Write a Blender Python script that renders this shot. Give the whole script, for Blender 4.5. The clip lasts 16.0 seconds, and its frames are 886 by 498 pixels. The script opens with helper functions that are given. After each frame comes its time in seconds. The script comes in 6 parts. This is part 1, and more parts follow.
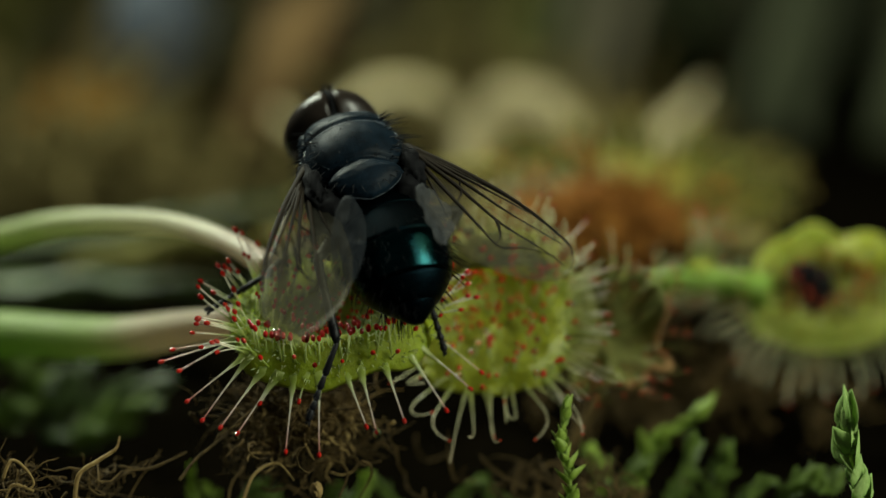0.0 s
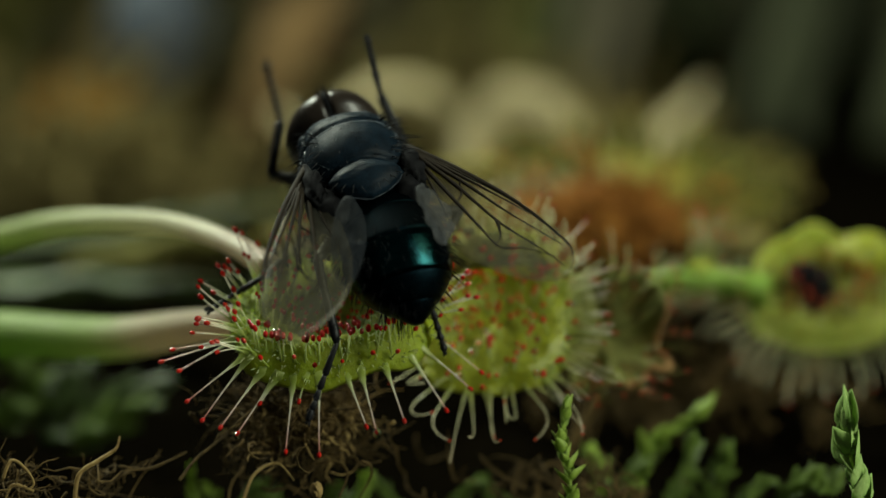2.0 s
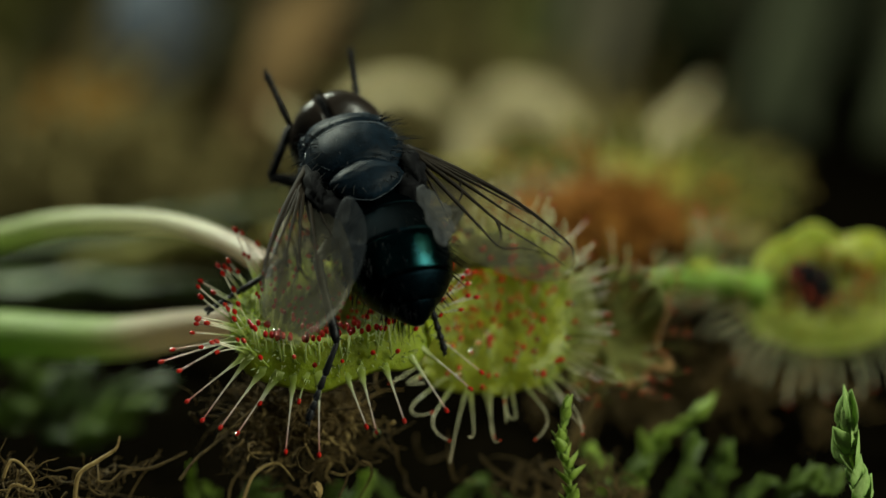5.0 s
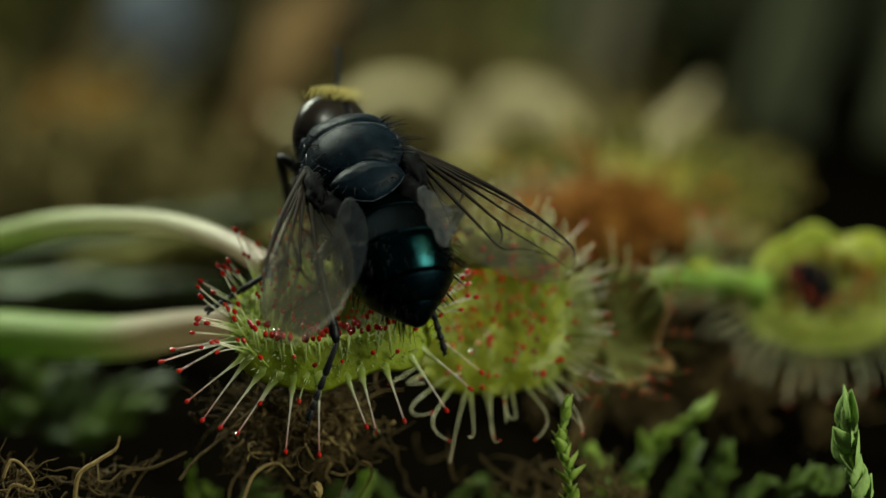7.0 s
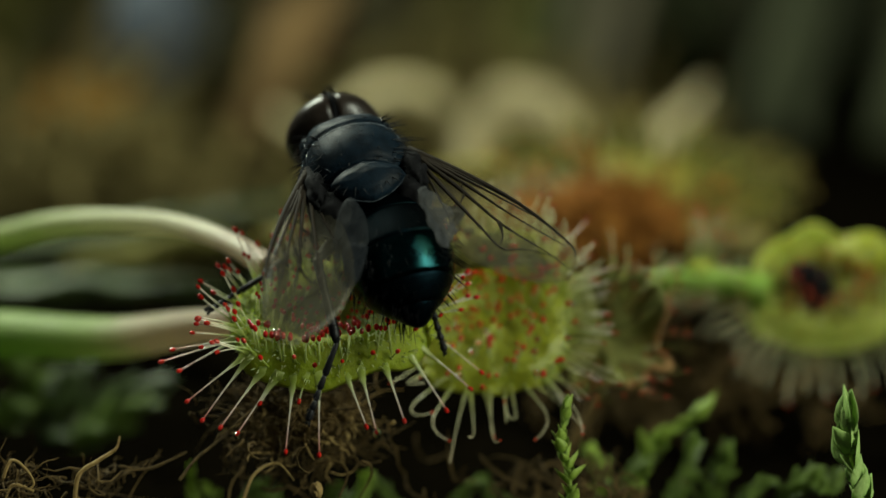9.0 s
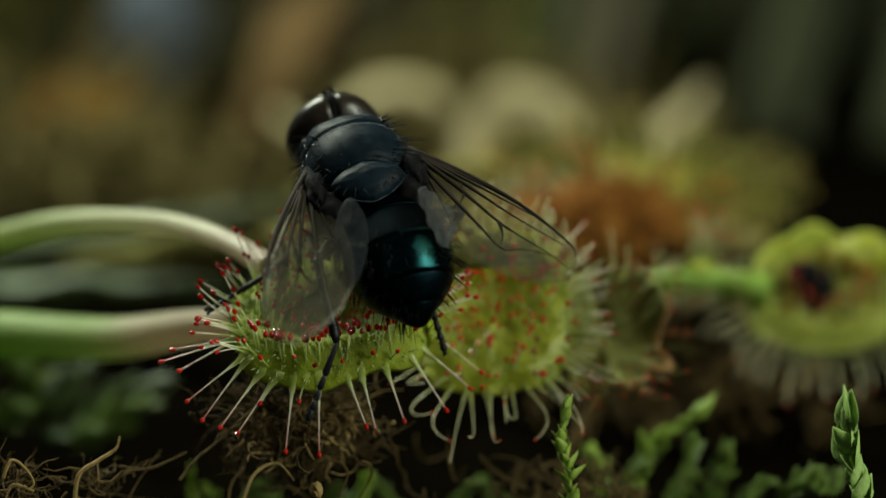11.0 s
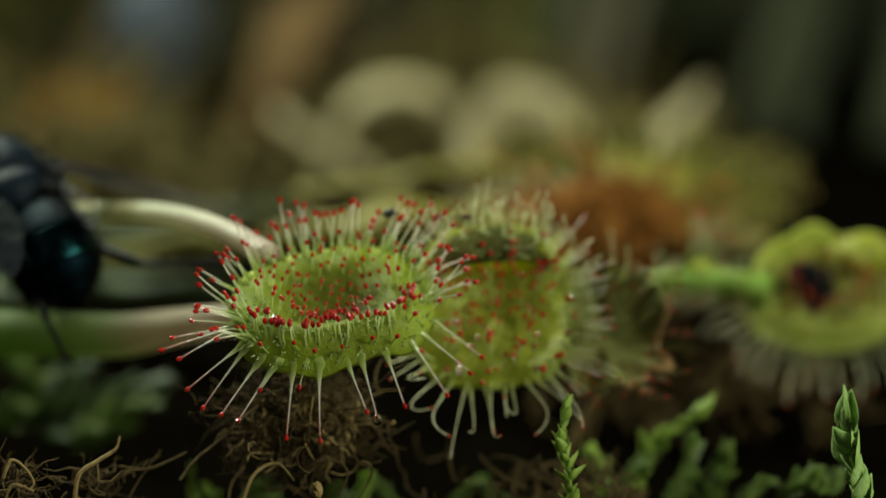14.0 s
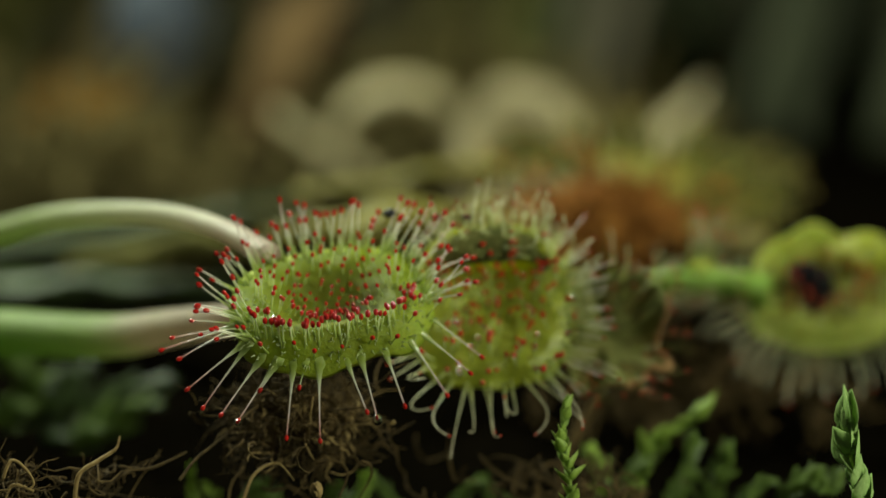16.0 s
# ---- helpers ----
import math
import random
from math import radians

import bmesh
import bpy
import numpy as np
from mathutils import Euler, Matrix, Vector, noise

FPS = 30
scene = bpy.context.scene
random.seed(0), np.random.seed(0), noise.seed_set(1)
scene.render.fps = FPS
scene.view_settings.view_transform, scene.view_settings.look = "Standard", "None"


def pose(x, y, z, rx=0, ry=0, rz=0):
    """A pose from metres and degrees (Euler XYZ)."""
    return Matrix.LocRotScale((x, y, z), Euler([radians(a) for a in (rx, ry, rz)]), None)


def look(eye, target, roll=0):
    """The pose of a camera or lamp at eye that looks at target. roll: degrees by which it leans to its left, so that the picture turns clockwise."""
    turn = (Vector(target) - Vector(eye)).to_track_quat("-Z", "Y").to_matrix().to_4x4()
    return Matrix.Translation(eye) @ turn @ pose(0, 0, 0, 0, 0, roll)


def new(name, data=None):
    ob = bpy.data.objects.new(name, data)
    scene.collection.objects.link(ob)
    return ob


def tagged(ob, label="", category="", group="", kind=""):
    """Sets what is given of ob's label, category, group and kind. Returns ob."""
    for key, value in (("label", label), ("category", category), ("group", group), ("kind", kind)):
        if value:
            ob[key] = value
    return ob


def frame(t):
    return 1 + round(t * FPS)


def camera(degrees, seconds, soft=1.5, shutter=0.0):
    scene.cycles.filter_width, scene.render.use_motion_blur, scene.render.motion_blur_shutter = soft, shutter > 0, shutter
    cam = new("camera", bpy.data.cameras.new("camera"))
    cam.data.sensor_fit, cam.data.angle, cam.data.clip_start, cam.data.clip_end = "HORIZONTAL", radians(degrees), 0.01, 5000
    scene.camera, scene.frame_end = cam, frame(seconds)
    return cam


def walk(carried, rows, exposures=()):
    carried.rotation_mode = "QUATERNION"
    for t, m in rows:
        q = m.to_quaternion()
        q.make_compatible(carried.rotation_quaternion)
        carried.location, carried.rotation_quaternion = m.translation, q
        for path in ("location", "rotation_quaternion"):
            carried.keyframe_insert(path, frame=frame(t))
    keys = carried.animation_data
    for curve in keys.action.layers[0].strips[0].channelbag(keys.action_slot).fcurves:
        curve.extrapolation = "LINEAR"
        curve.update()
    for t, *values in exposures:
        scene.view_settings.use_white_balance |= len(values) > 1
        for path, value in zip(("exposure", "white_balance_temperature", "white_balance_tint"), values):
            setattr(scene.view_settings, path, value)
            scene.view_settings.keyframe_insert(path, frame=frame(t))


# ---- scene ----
# A bluebottle fly on a round-leaved sundew. Lengths below are millimetres unless said otherwise.
MM = 0.001
cam = camera(20, 16.0, soft=1.5, shutter=1.0)
EYE = (0.0, -94.943, 12 + 16.741)
walk(cam, [(0, look([c * MM for c in EYE], (0, 0, 0.012))), (16, look([c * MM for c in EYE], (0, 0, 0.012)))],
     exposures=[(0, 0.0), (16, 0.0)])
cam.data.dof.use_dof = True
cam.data.dof.focus_distance = 0.0955
cam.data.dof.aperture_fstop = 21.0

# ---- light: dim surroundings, one softbox high to one side, one weaker behind the other ----
world = bpy.data.worlds.new("dim_room")
world.use_nodes = True
scene.world = world
world.node_tree.nodes["Background"].inputs["Color"].default_value = (0.85, 0.95, 0.85, 1)
world.node_tree.nodes["Background"].inputs["Strength"].default_value = 0.052


def softbox(name, eye, target, width, height, watts, colour):
    data = bpy.data.lights.new(name, "AREA")
    data.shape, data.size, data.size_y = "RECTANGLE", width * MM, height * MM
    data.energy, data.color = watts, colour
    ob = new(name, data)
    ob.matrix_basis = look([c * MM for c in eye], [c * MM for c in target])
    return ob


softbox("softbox_key", (114, -68, 66), (0, 2, 12), 28, 80, 0.213, (0.92, 1.0, 0.80))
softbox("softbox_back", (-48, 52, 92), (0, 4, 10), 60, 50, 0.225, (0.90, 1.0, 0.80))


# ---- materials ----
def nodes_of(name):
    mat = bpy.data.materials.new(name)
    mat.use_nodes = True
    tree = mat.node_tree
    return mat, tree, tree.nodes["Principled BSDF"], tree.nodes["Material Output"]


def speckle(tree, coord, size, detail=4.0, rough=0.6):
    """A noise whose grains are about size mm across."""
    node = tree.nodes.new("ShaderNodeTexNoise")
    node.inputs["Scale"].default_value = 1.0 / (size * MM)
    node.inputs["Detail"].default_value = detail
    node.inputs["Roughness"].default_value = rough
    tree.links.new(coord, node.inputs["Vector"])
    return node


def ramp(tree, fac, stops):
    node = tree.nodes.new("ShaderNodeValToRGB")
    el = node.color_ramp.elements
    while len(el) < len(stops):
        el.new(0.5)
    for e, (at, c) in zip(el, stops):
        e.position, e.color = at, (*c, 1)
    tree.links.new(fac, node.inputs["Fac"])
    return node


def surface(name, dark, light, grain=0.3, blotch=2.0, rough=0.5, metal=0.0, relief=0.02, relief_grain=0.12,
            glow_through=0.0, coat=0.0, spec=0.5, dust=0.0, deep=0.0, disc=None):
    """A grained surface: two scales of colour, fine relief, and light that shines through thin tissue."""
    mat, tree, bsdf, out = nodes_of(name)
    link = tree.links.new
    coord = tree.nodes.new("ShaderNodeTexCoord").outputs["Object"]
    fine, broad = speckle(tree, coord, grain), speckle(tree, coord, blotch, 2.0)
    add = tree.nodes.new("ShaderNodeMath")
    add.operation = "ADD"
    link(fine.outputs["Fac"], add.inputs[0])
    link(broad.outputs["Fac"], add.inputs[1])
    half = tree.nodes.new("ShaderNodeMath")
    half.operation = "MULTIPLY"
    half.inputs[1].default_value = 0.5
    link(add.outputs[0], half.inputs[0])
    col = ramp(tree, half.outputs[0], [(0.32, dark), (0.68, light)])
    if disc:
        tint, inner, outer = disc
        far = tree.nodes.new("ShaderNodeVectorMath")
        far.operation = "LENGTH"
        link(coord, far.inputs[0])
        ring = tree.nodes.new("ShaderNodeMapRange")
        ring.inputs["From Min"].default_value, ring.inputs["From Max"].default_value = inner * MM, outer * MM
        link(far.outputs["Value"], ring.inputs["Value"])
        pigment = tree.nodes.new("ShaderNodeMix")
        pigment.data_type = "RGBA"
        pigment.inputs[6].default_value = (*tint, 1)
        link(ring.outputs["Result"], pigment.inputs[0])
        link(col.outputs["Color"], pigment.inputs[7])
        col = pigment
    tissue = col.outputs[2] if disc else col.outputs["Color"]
    link(tissue, bsdf.inputs["Base Color"])
    bsdf.inputs["Roughness"].default_value = rough
    bsdf.inputs["Metallic"].default_value = metal
    bsdf.inputs["Coat Weight"].default_value = coat
    bsdf.inputs["Coat Roughness"].default_value = 0.08
    bsdf.inputs["Subsurface Weight"].default_value = deep
    bsdf.inputs["Subsurface Radius"].default_value = (1.0, 0.9, 0.25)
    bsdf.inputs["Subsurface Scale"].default_value = 0.9 * MM
    bsdf.inputs["Sheen Weight"].default_value = dust
    bsdf.inputs["Sheen Roughness"].default_value = 0.35
    bsdf.inputs["Sheen Tint"].default_value = (0.62, 0.78, 0.9, 1)
    bsdf.inputs["Specular IOR Level"].default_value = spec
    bump = tree.nodes.new("ShaderNodeBump")
    bump.inputs["Distance"].default_value = relief * MM
    bump.inputs["Strength"].default_value = 1.0
    link(speckle(tree, coord, relief_grain, 3.0).outputs["Fac"], bump.inputs["Height"])
    link(bump.outputs["Normal"], bsdf.inputs["Normal"])
    if glow_through:
        thin = tree.nodes.new("ShaderNodeBsdfTranslucent")
        link(tissue, thin.inputs["Color"])
        mix = tree.nodes.new("ShaderNodeMixShader")
        mix.inputs[0].default_value = glow_through
        link(bsdf.outputs[0], mix.inputs[1])
        link(thin.outputs[0], mix.inputs[2])
        link(mix.outputs[0], out.inputs["Surface"])
    return mat


def stalk_material(name, stops, reach, clear, gloss=0.8):
    """Tissue that changes colour along the stalk, from its foot to reach mm out."""
    mat, tree, bsdf, out = nodes_of(name)
    link = tree.links.new
    coord = tree.nodes.new("ShaderNodeTexCoord").outputs["Object"]
    far = tree.nodes.new("ShaderNodeVectorMath")
    far.operation = "LENGTH"
    link(coord, far.inputs[0])
    part_of = tree.nodes.new("ShaderNodeMath")
    part_of.operation = "DIVIDE"
    part_of.inputs[1].default_value = reach * MM
    link(far.outputs["Value"], part_of.inputs[0])
    col = ramp(tree, part_of.outputs[0], stops)
    link(col.outputs["Color"], bsdf.inputs["Base Color"])
    bsdf.inputs["Roughness"].default_value = 0.45 - 0.4 * gloss
    bsdf.inputs["Coat Weight"].default_value = gloss
    bsdf.inputs["Specular IOR Level"].default_value = 0.1 + 0.5 * gloss
    bump = tree.nodes.new("ShaderNodeBump")
    bump.inputs["Distance"].default_value = 0.012 * MM
    link(speckle(tree, coord, 0.09, 2.0).outputs["Fac"], bump.inputs["Height"])
    link(bump.outputs["Normal"], bsdf.inputs["Normal"])
    thin = tree.nodes.new("ShaderNodeBsdfTranslucent")
    link(col.outputs["Color"], thin.inputs["Color"])
    mix = tree.nodes.new("ShaderNodeMixShader")
    mix.inputs[0].default_value = clear
    link(bsdf.outputs[0], mix.inputs[1])
    link(thin.outputs[0], mix.inputs[2])
    glassy = tree.nodes.new("ShaderNodeBsdfTransparent")
    soft = tree.nodes.new("ShaderNodeMixShader")
    soft.inputs[0].default_value = 0.42
    link(mix.outputs[0], soft.inputs[1])
    link(glassy.outputs[0], soft.inputs[2])
    link(soft.outputs[0], out.inputs["Surface"])
    return mat


def wing_material(name, tint, see, shine, gloss=0.5):
    mat, tree, bsdf, out = nodes_of(name)
    link = tree.links.new
    coord = tree.nodes.new("ShaderNodeTexCoord").outputs["Object"]
    fine = speckle(tree, coord, 0.15)
    col = ramp(tree, fine.outputs["Fac"], [(0.3, [c * 0.7 for c in tint]), (0.7, tint)])
    smoke = tree.nodes.new("ShaderNodeVectorMath")
    smoke.operation = "LENGTH"
    link(coord, smoke.inputs[0])
    out_along = tree.nodes.new("ShaderNodeMapRange")
    out_along.inputs["From Min"].default_value = 1.5 * MM
    out_along.inputs["From Max"].default_value = 6.0 * MM
    out_along.inputs["To Min"].default_value = 0.16
    link(smoke.outputs["Value"], out_along.inputs["Value"])
    tone = tree.nodes.new("ShaderNodeVectorMath")
    tone.operation = "SCALE"
    link(col.outputs["Color"], tone.inputs[0])
    link(out_along.outputs["Result"], tone.inputs["Scale"])
    link(tone.outputs["Vector"], bsdf.inputs["Base Color"])
    bsdf.inputs["Roughness"].default_value = shine
    bsdf.inputs["Specular IOR Level"].default_value = gloss
    bump = tree.nodes.new("ShaderNodeBump")
    bump.inputs["Distance"].default_value = 0.03 * MM
    link(speckle(tree, coord, 0.5, 2.0).outputs["Fac"], bump.inputs["Height"])
    link(bump.outputs["Normal"], bsdf.inputs["Normal"])
    clear = tree.nodes.new("ShaderNodeBsdfTransparent")
    clear.inputs["Color"].default_value = (0.9, 0.86, 0.76, 1)
    mix = tree.nodes.new("ShaderNodeMixShader")
    far = tree.nodes.new("ShaderNodeVectorMath")
    far.operation = "LENGTH"
    link(coord, far.inputs[0])
    thinner = tree.nodes.new("ShaderNodeMapRange")
    thinner.inputs["From Max"].default_value = 4.5 * MM
    thinner.inputs["To Min"].default_value = see * 0.72
    thinner.inputs["To Max"].default_value = see
    link(far.outputs["Value"], thinner.inputs["Value"])
    link(thinner.outputs["Result"], mix.inputs[0])
    link(bsdf.outputs[0], mix.inputs[1])
    link(clear.outputs[0], mix.inputs[2])
    link(mix.outputs[0], out.inputs["Surface"])
    return mat


def dew_material():
    mat, tree, bsdf, out = nodes_of("dew")
    bsdf.inputs["Base Color"].default_value = (1, 1, 1, 1)
    bsdf.inputs["Transmission Weight"].default_value = 1.0
    bsdf.inputs["Roughness"].default_value = 0.0
    bsdf.inputs["IOR"].default_value = 1.34
    return mat


def petiole_material(name, stops, start, end):
    """Leaf-stalk tissue whose colour changes along the stalk, from start to end mm beside the blade's middle, with lengthwise fibres."""
    mat, tree, bsdf, out = nodes_of(name)
    link = tree.links.new
    coord = tree.nodes.new("ShaderNodeTexCoord").outputs["Object"]
    split = tree.nodes.new("ShaderNodeSeparateXYZ")
    link(coord, split.inputs[0])
    along = tree.nodes.new("ShaderNodeMapRange")
    along.inputs["From Min"].default_value, along.inputs["From Max"].default_value = start * MM, end * MM
    link(split.outputs["X"], along.inputs["Value"])
    blur = speckle(tree, coord, 2.2, 3.0)
    shift = tree.nodes.new("ShaderNodeMath")
    shift.operation = "MULTIPLY_ADD"
    shift.inputs[1].default_value, shift.inputs[2].default_value = 0.5, -0.25
    link(blur.outputs["Fac"], shift.inputs[0])
    mixed = tree.nodes.new("ShaderNodeMath")
    mixed.operation = "ADD"
    link(along.outputs["Result"], mixed.inputs[0])
    link(shift.outputs[0], mixed.inputs[1])
    col = ramp(tree, mixed.outputs[0], stops)
    link(col.outputs["Color"], bsdf.inputs["Base Color"])
    bsdf.inputs["Roughness"].default_value = 0.45
    stretch = tree.nodes.new("ShaderNodeVectorMath")
    stretch.operation = "MULTIPLY"
    stretch.inputs[1].default_value = (0.12, 1, 1)
    link(coord, stretch.inputs[0])
    bump = tree.nodes.new("ShaderNodeBump")
    bump.inputs["Distance"].default_value = 0.08 * MM
    link(speckle(tree, stretch.outputs[0], 0.25, 3.0).outputs["Fac"], bump.inputs["Height"])
    link(bump.outputs["Normal"], bsdf.inputs["Normal"])
    thin = tree.nodes.new("ShaderNodeBsdfTranslucent")
    link(col.outputs["Color"], thin.inputs["Color"])
    mix = tree.nodes.new("ShaderNodeMixShader")
    mix.inputs[0].default_value = 0.45
    link(bsdf.outputs[0], mix.inputs[1])
    link(thin.outputs[0], mix.inputs[2])
    link(mix.outputs[0], out.inputs["Surface"])
    return mat


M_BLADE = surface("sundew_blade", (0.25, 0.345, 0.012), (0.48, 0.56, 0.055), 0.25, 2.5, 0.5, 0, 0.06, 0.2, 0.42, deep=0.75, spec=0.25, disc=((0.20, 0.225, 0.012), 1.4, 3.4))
M_BLADE_OLIVE = surface("sundew_blade_yellowing", (0.31, 0.355, 0.025), (0.50, 0.51, 0.06), 0.3, 2.5, 0.4, 0, 0.05, 0.25, 0.45, deep=0.6)
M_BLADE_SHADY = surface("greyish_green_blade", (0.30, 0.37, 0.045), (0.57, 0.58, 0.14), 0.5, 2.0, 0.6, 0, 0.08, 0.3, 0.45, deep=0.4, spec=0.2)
M_STALK_GREEN = surface("green_stalk_tissue", (0.17, 0.33, 0.035), (0.38, 0.55, 0.11), 0.5, 2.0, 0.6, 0, 0.08, 0.3, 0.4, spec=0.2)
M_STALK_RED = stalk_material("reddish_stalk", [(0.0, (0.34, 0.36, 0.08)), (0.4, (0.42, 0.2, 0.09)), (1.0, (0.34, 0.05, 0.03))], 1.8, 0.35, 0.3)
M_BLADE_OLD = surface("withered_blade", (0.16, 0.08, 0.025), (0.46, 0.27, 0.12), 0.4, 1.5, 0.9, 0, 0.1, 0.3, 0.45, spec=0.1)
M_BLADE_DULL = surface("dull_curled_blade", (0.08, 0.10, 0.022), (0.26, 0.24, 0.07), 0.3, 1.5, 0.8, 0, 0.1, 0.25, 0.4, spec=0.2)
M_STALK = stalk_material("tentacle_stalk", [(0.0, (0.36, 0.46, 0.05)), (0.16, (0.55, 0.62, 0.25)), (0.3, (0.88, 0.87, 0.66)), (0.6, (0.88, 0.72, 0.64)), (1.0, (0.62, 0.15, 0.1))], 3.0, 0.33)
M_STALK_SHORT = stalk_material("short_stalk", [(0.0, (0.36, 0.46, 0.07)), (0.35, (0.62, 0.68, 0.30)), (0.7, (0.72, 0.72, 0.45)), (1.0, (0.5, 0.2, 0.1))], 1.2, 0.4)
M_STALK_PALE = stalk_material("pale_stalk", [(0.0, (0.5, 0.55, 0.12)), (0.4, (0.82, 0.80, 0.52)), (1.0, (0.80, 0.70, 0.48))], 3.0, 0.35)
M_FUZZ = surface("clear_leaf_hair", (0.42, 0.50, 0.16), (0.75, 0.78, 0.48), 0.2, 1.0, 0.25, 0, 0.005, 0.1, 0.5)
M_GLAND = surface("red_gland", (0.34, 0.006, 0.004), (0.66, 0.026, 0.014), 0.1, 0.4, 0.06, 0, 0.003, 0.08, 0.25, 0.9)
M_GLAND_DULL = surface("brownish_gland", (0.2, 0.02, 0.01), (0.42, 0.05, 0.02), 0.1, 0.5, 0.2, 0, 0.01, 0.08, 0.2, 0.5)
M_DEW = dew_material()
M_PETIOLE = petiole_material("petiole_tissue", [(0.0, (0.34, 0.44, 0.13)), (0.45, (0.58, 0.60, 0.36)), (0.8, (0.68, 0.64, 0.47)), (1.0, (0.62, 0.50, 0.40))], -18, -3)
M_PETIOLE_GREEN = petiole_material("green_petiole_tissue", [(0.0, (0.31, 0.48, 0.11)), (0.40, (0.50, 0.62, 0.24)), (0.65, (0.76, 0.66, 0.47)), (1.0, (0.68, 0.54, 0.42))], -22, -9)
M_TAN = surface("dead_leaf_tissue", (0.25, 0.205, 0.085), (0.70, 0.59, 0.34), 1.2, 4.0, 0.6, 0, 0.12, 0.5, 0.25)
M_ORANGE = surface("orange_moss", (0.09, 0.045, 0.009), (0.24, 0.125, 0.022), 0.8, 4.0, 0.8, 0, 0.1, 0.4, spec=0.1)
M_BLUE_GREY = surface("grey_stone", (0.025, 0.032, 0.042), (0.05, 0.062, 0.08), 1.0, 8.0, 0.8, 0, 0.2, 0.8)
M_FAR_BROWN = surface("far_brown_stem", (0.11, 0.082, 0.03), (0.26, 0.19, 0.08), 3.0, 14.0, 0.9, 0, 0.3, 1.5, 0.2, spec=0.1)
M_FAR_GREY = surface("far_grey_stem", (0.11, 0.10, 0.06), (0.24, 0.21, 0.14), 3.0, 14.0, 0.9, 0, 0.3, 1.5, 0.2, spec=0.1)
M_FAR_DARK = surface("far_dark_stem", (0.055, 0.062, 0.035), (0.13, 0.14, 0.08), 3.0, 14.0, 0.9, 0, 0.3, 1.5, 0.2, spec=0.1)
M_FAR_RUST = surface("far_rusty_leaf", (0.055, 0.034, 0.013), (0.15, 0.092, 0.038), 3.0, 14.0, 0.9, 0, 0.3, 1.5, 0.1, spec=0.1)
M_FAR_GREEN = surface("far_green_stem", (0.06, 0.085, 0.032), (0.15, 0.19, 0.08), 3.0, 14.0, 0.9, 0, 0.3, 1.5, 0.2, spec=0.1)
M_STALK_RUST = stalk_material("rusty_stalk", [(0.0, (0.22, 0.09, 0.02)), (0.6, (0.38, 0.17, 0.04)), (1.0, (0.45, 0.2, 0.06))], 3.0, 0.3, 0.05)
M_STALK_OLIVE = stalk_material("olive_stalk", [(0.0, (0.13, 0.13, 0.02)), (0.6, (0.25, 0.225, 0.055)), (1.0, (0.3, 0.19, 0.06))], 3.0, 0.3, 0.05)
M_RUST = surface("rusty_leaf_tissue", (0.17, 0.055, 0.010), (0.36, 0.155, 0.028), 0.8, 5.0, 0.8, 0, 0.12, 0.5, 0.2, spec=0.1)
M_OLIVE = surface("olive_leaf_tissue", (0.13, 0.118, 0.012), (0.30, 0.255, 0.033), 0.8, 6.0, 0.5, 0, 0.12, 0.5, 0.3)
M_GREEN = surface("dark_green_leaf", (0.035, 0.055, 0.016), (0.09, 0.13, 0.04), 0.8, 6.0, 0.4, 0, 0.1, 0.5, 0.25)
M_MOSS = surface("moss_leaf", (0.17, 0.28, 0.025), (0.40, 0.53, 0.09), 0.15, 1.2, 0.45, 0, 0.02, 0.1, 0.35)
# The moss colour above, darkened to put shade into low shoots.
M_MOSS_SHADED = surface("shaded_moss_leaf", (0.06, 0.105, 0.012), (0.18, 0.27, 0.04), 0.2, 1.5, 0.5, 0, 0.02, 0.1, 0.3)
M_LITTER = surface("dark_litter", (0.045, 0.036, 0.012), (0.16, 0.125, 0.045), 0.6, 6.0, 0.85, 0, 0.1, 0.4, spec=0.1)
M_OLIVE_DIM = surface("dim_olive_stem", (0.09, 0.085, 0.02), (0.22, 0.20, 0.05), 0.8, 8.0, 0.7, 0, 0.1, 0.4, 0.2, spec=0.2)
M_BANK = surface("far_bog_plants", (0.30, 0.25, 0.13), (0.58, 0.58, 0.33), 9.0, 45.0, 0.9, 0, 2.0, 9.0, spec=0.1)
M_STRAW = surface("golden_root", (0.14, 0.085, 0.025), (0.42, 0.29, 0.11), 0.2, 1.5, 0.6, 0, 0.03, 0.1, 0.15, spec=0.2)
M_FIBRE = surface("dead_moss_fibre", (0.012, 0.008, 0.003), (0.15, 0.095, 0.032), 0.3, 2.0, 0.8, 0, 0.03, 0.1, 0.15, spec=0.15)
# Darker than peat itself: the shade of the hollows is in this colour.
M_PEAT_SHADED = surface("peat", (0.0008, 0.0007, 0.0004), (0.0035, 0.0026, 0.0014), 1.0, 14.0, 0.95, 0, 0.5, 0.8, spec=0.0)
M_THORAX = surface("dusted_thorax", (0.0006, 0.0016, 0.0028), (0.007, 0.016, 0.026), 0.06, 0.7, 0.44, 0.0, 0.014, 0.05, spec=0.075, dust=0.008)
M_DUST = surface("grey_dusted_edge", (0.008, 0.011, 0.015), (0.09, 0.11, 0.135), 0.06, 0.35, 0.5, spec=0.3)
M_GLINT = surface("plate_edge_glint", (0.01, 0.013, 0.017), (0.10, 0.12, 0.14), 0.08, 0.3, 0.22, 0.0, 0.02, 0.05, spec=0.5)
M_CHITIN = surface("black_chitin", (0.003, 0.003, 0.004), (0.010, 0.010, 0.012), 0.1, 0.8, 0.45, 0.0, 0.012, 0.06, spec=0.25)
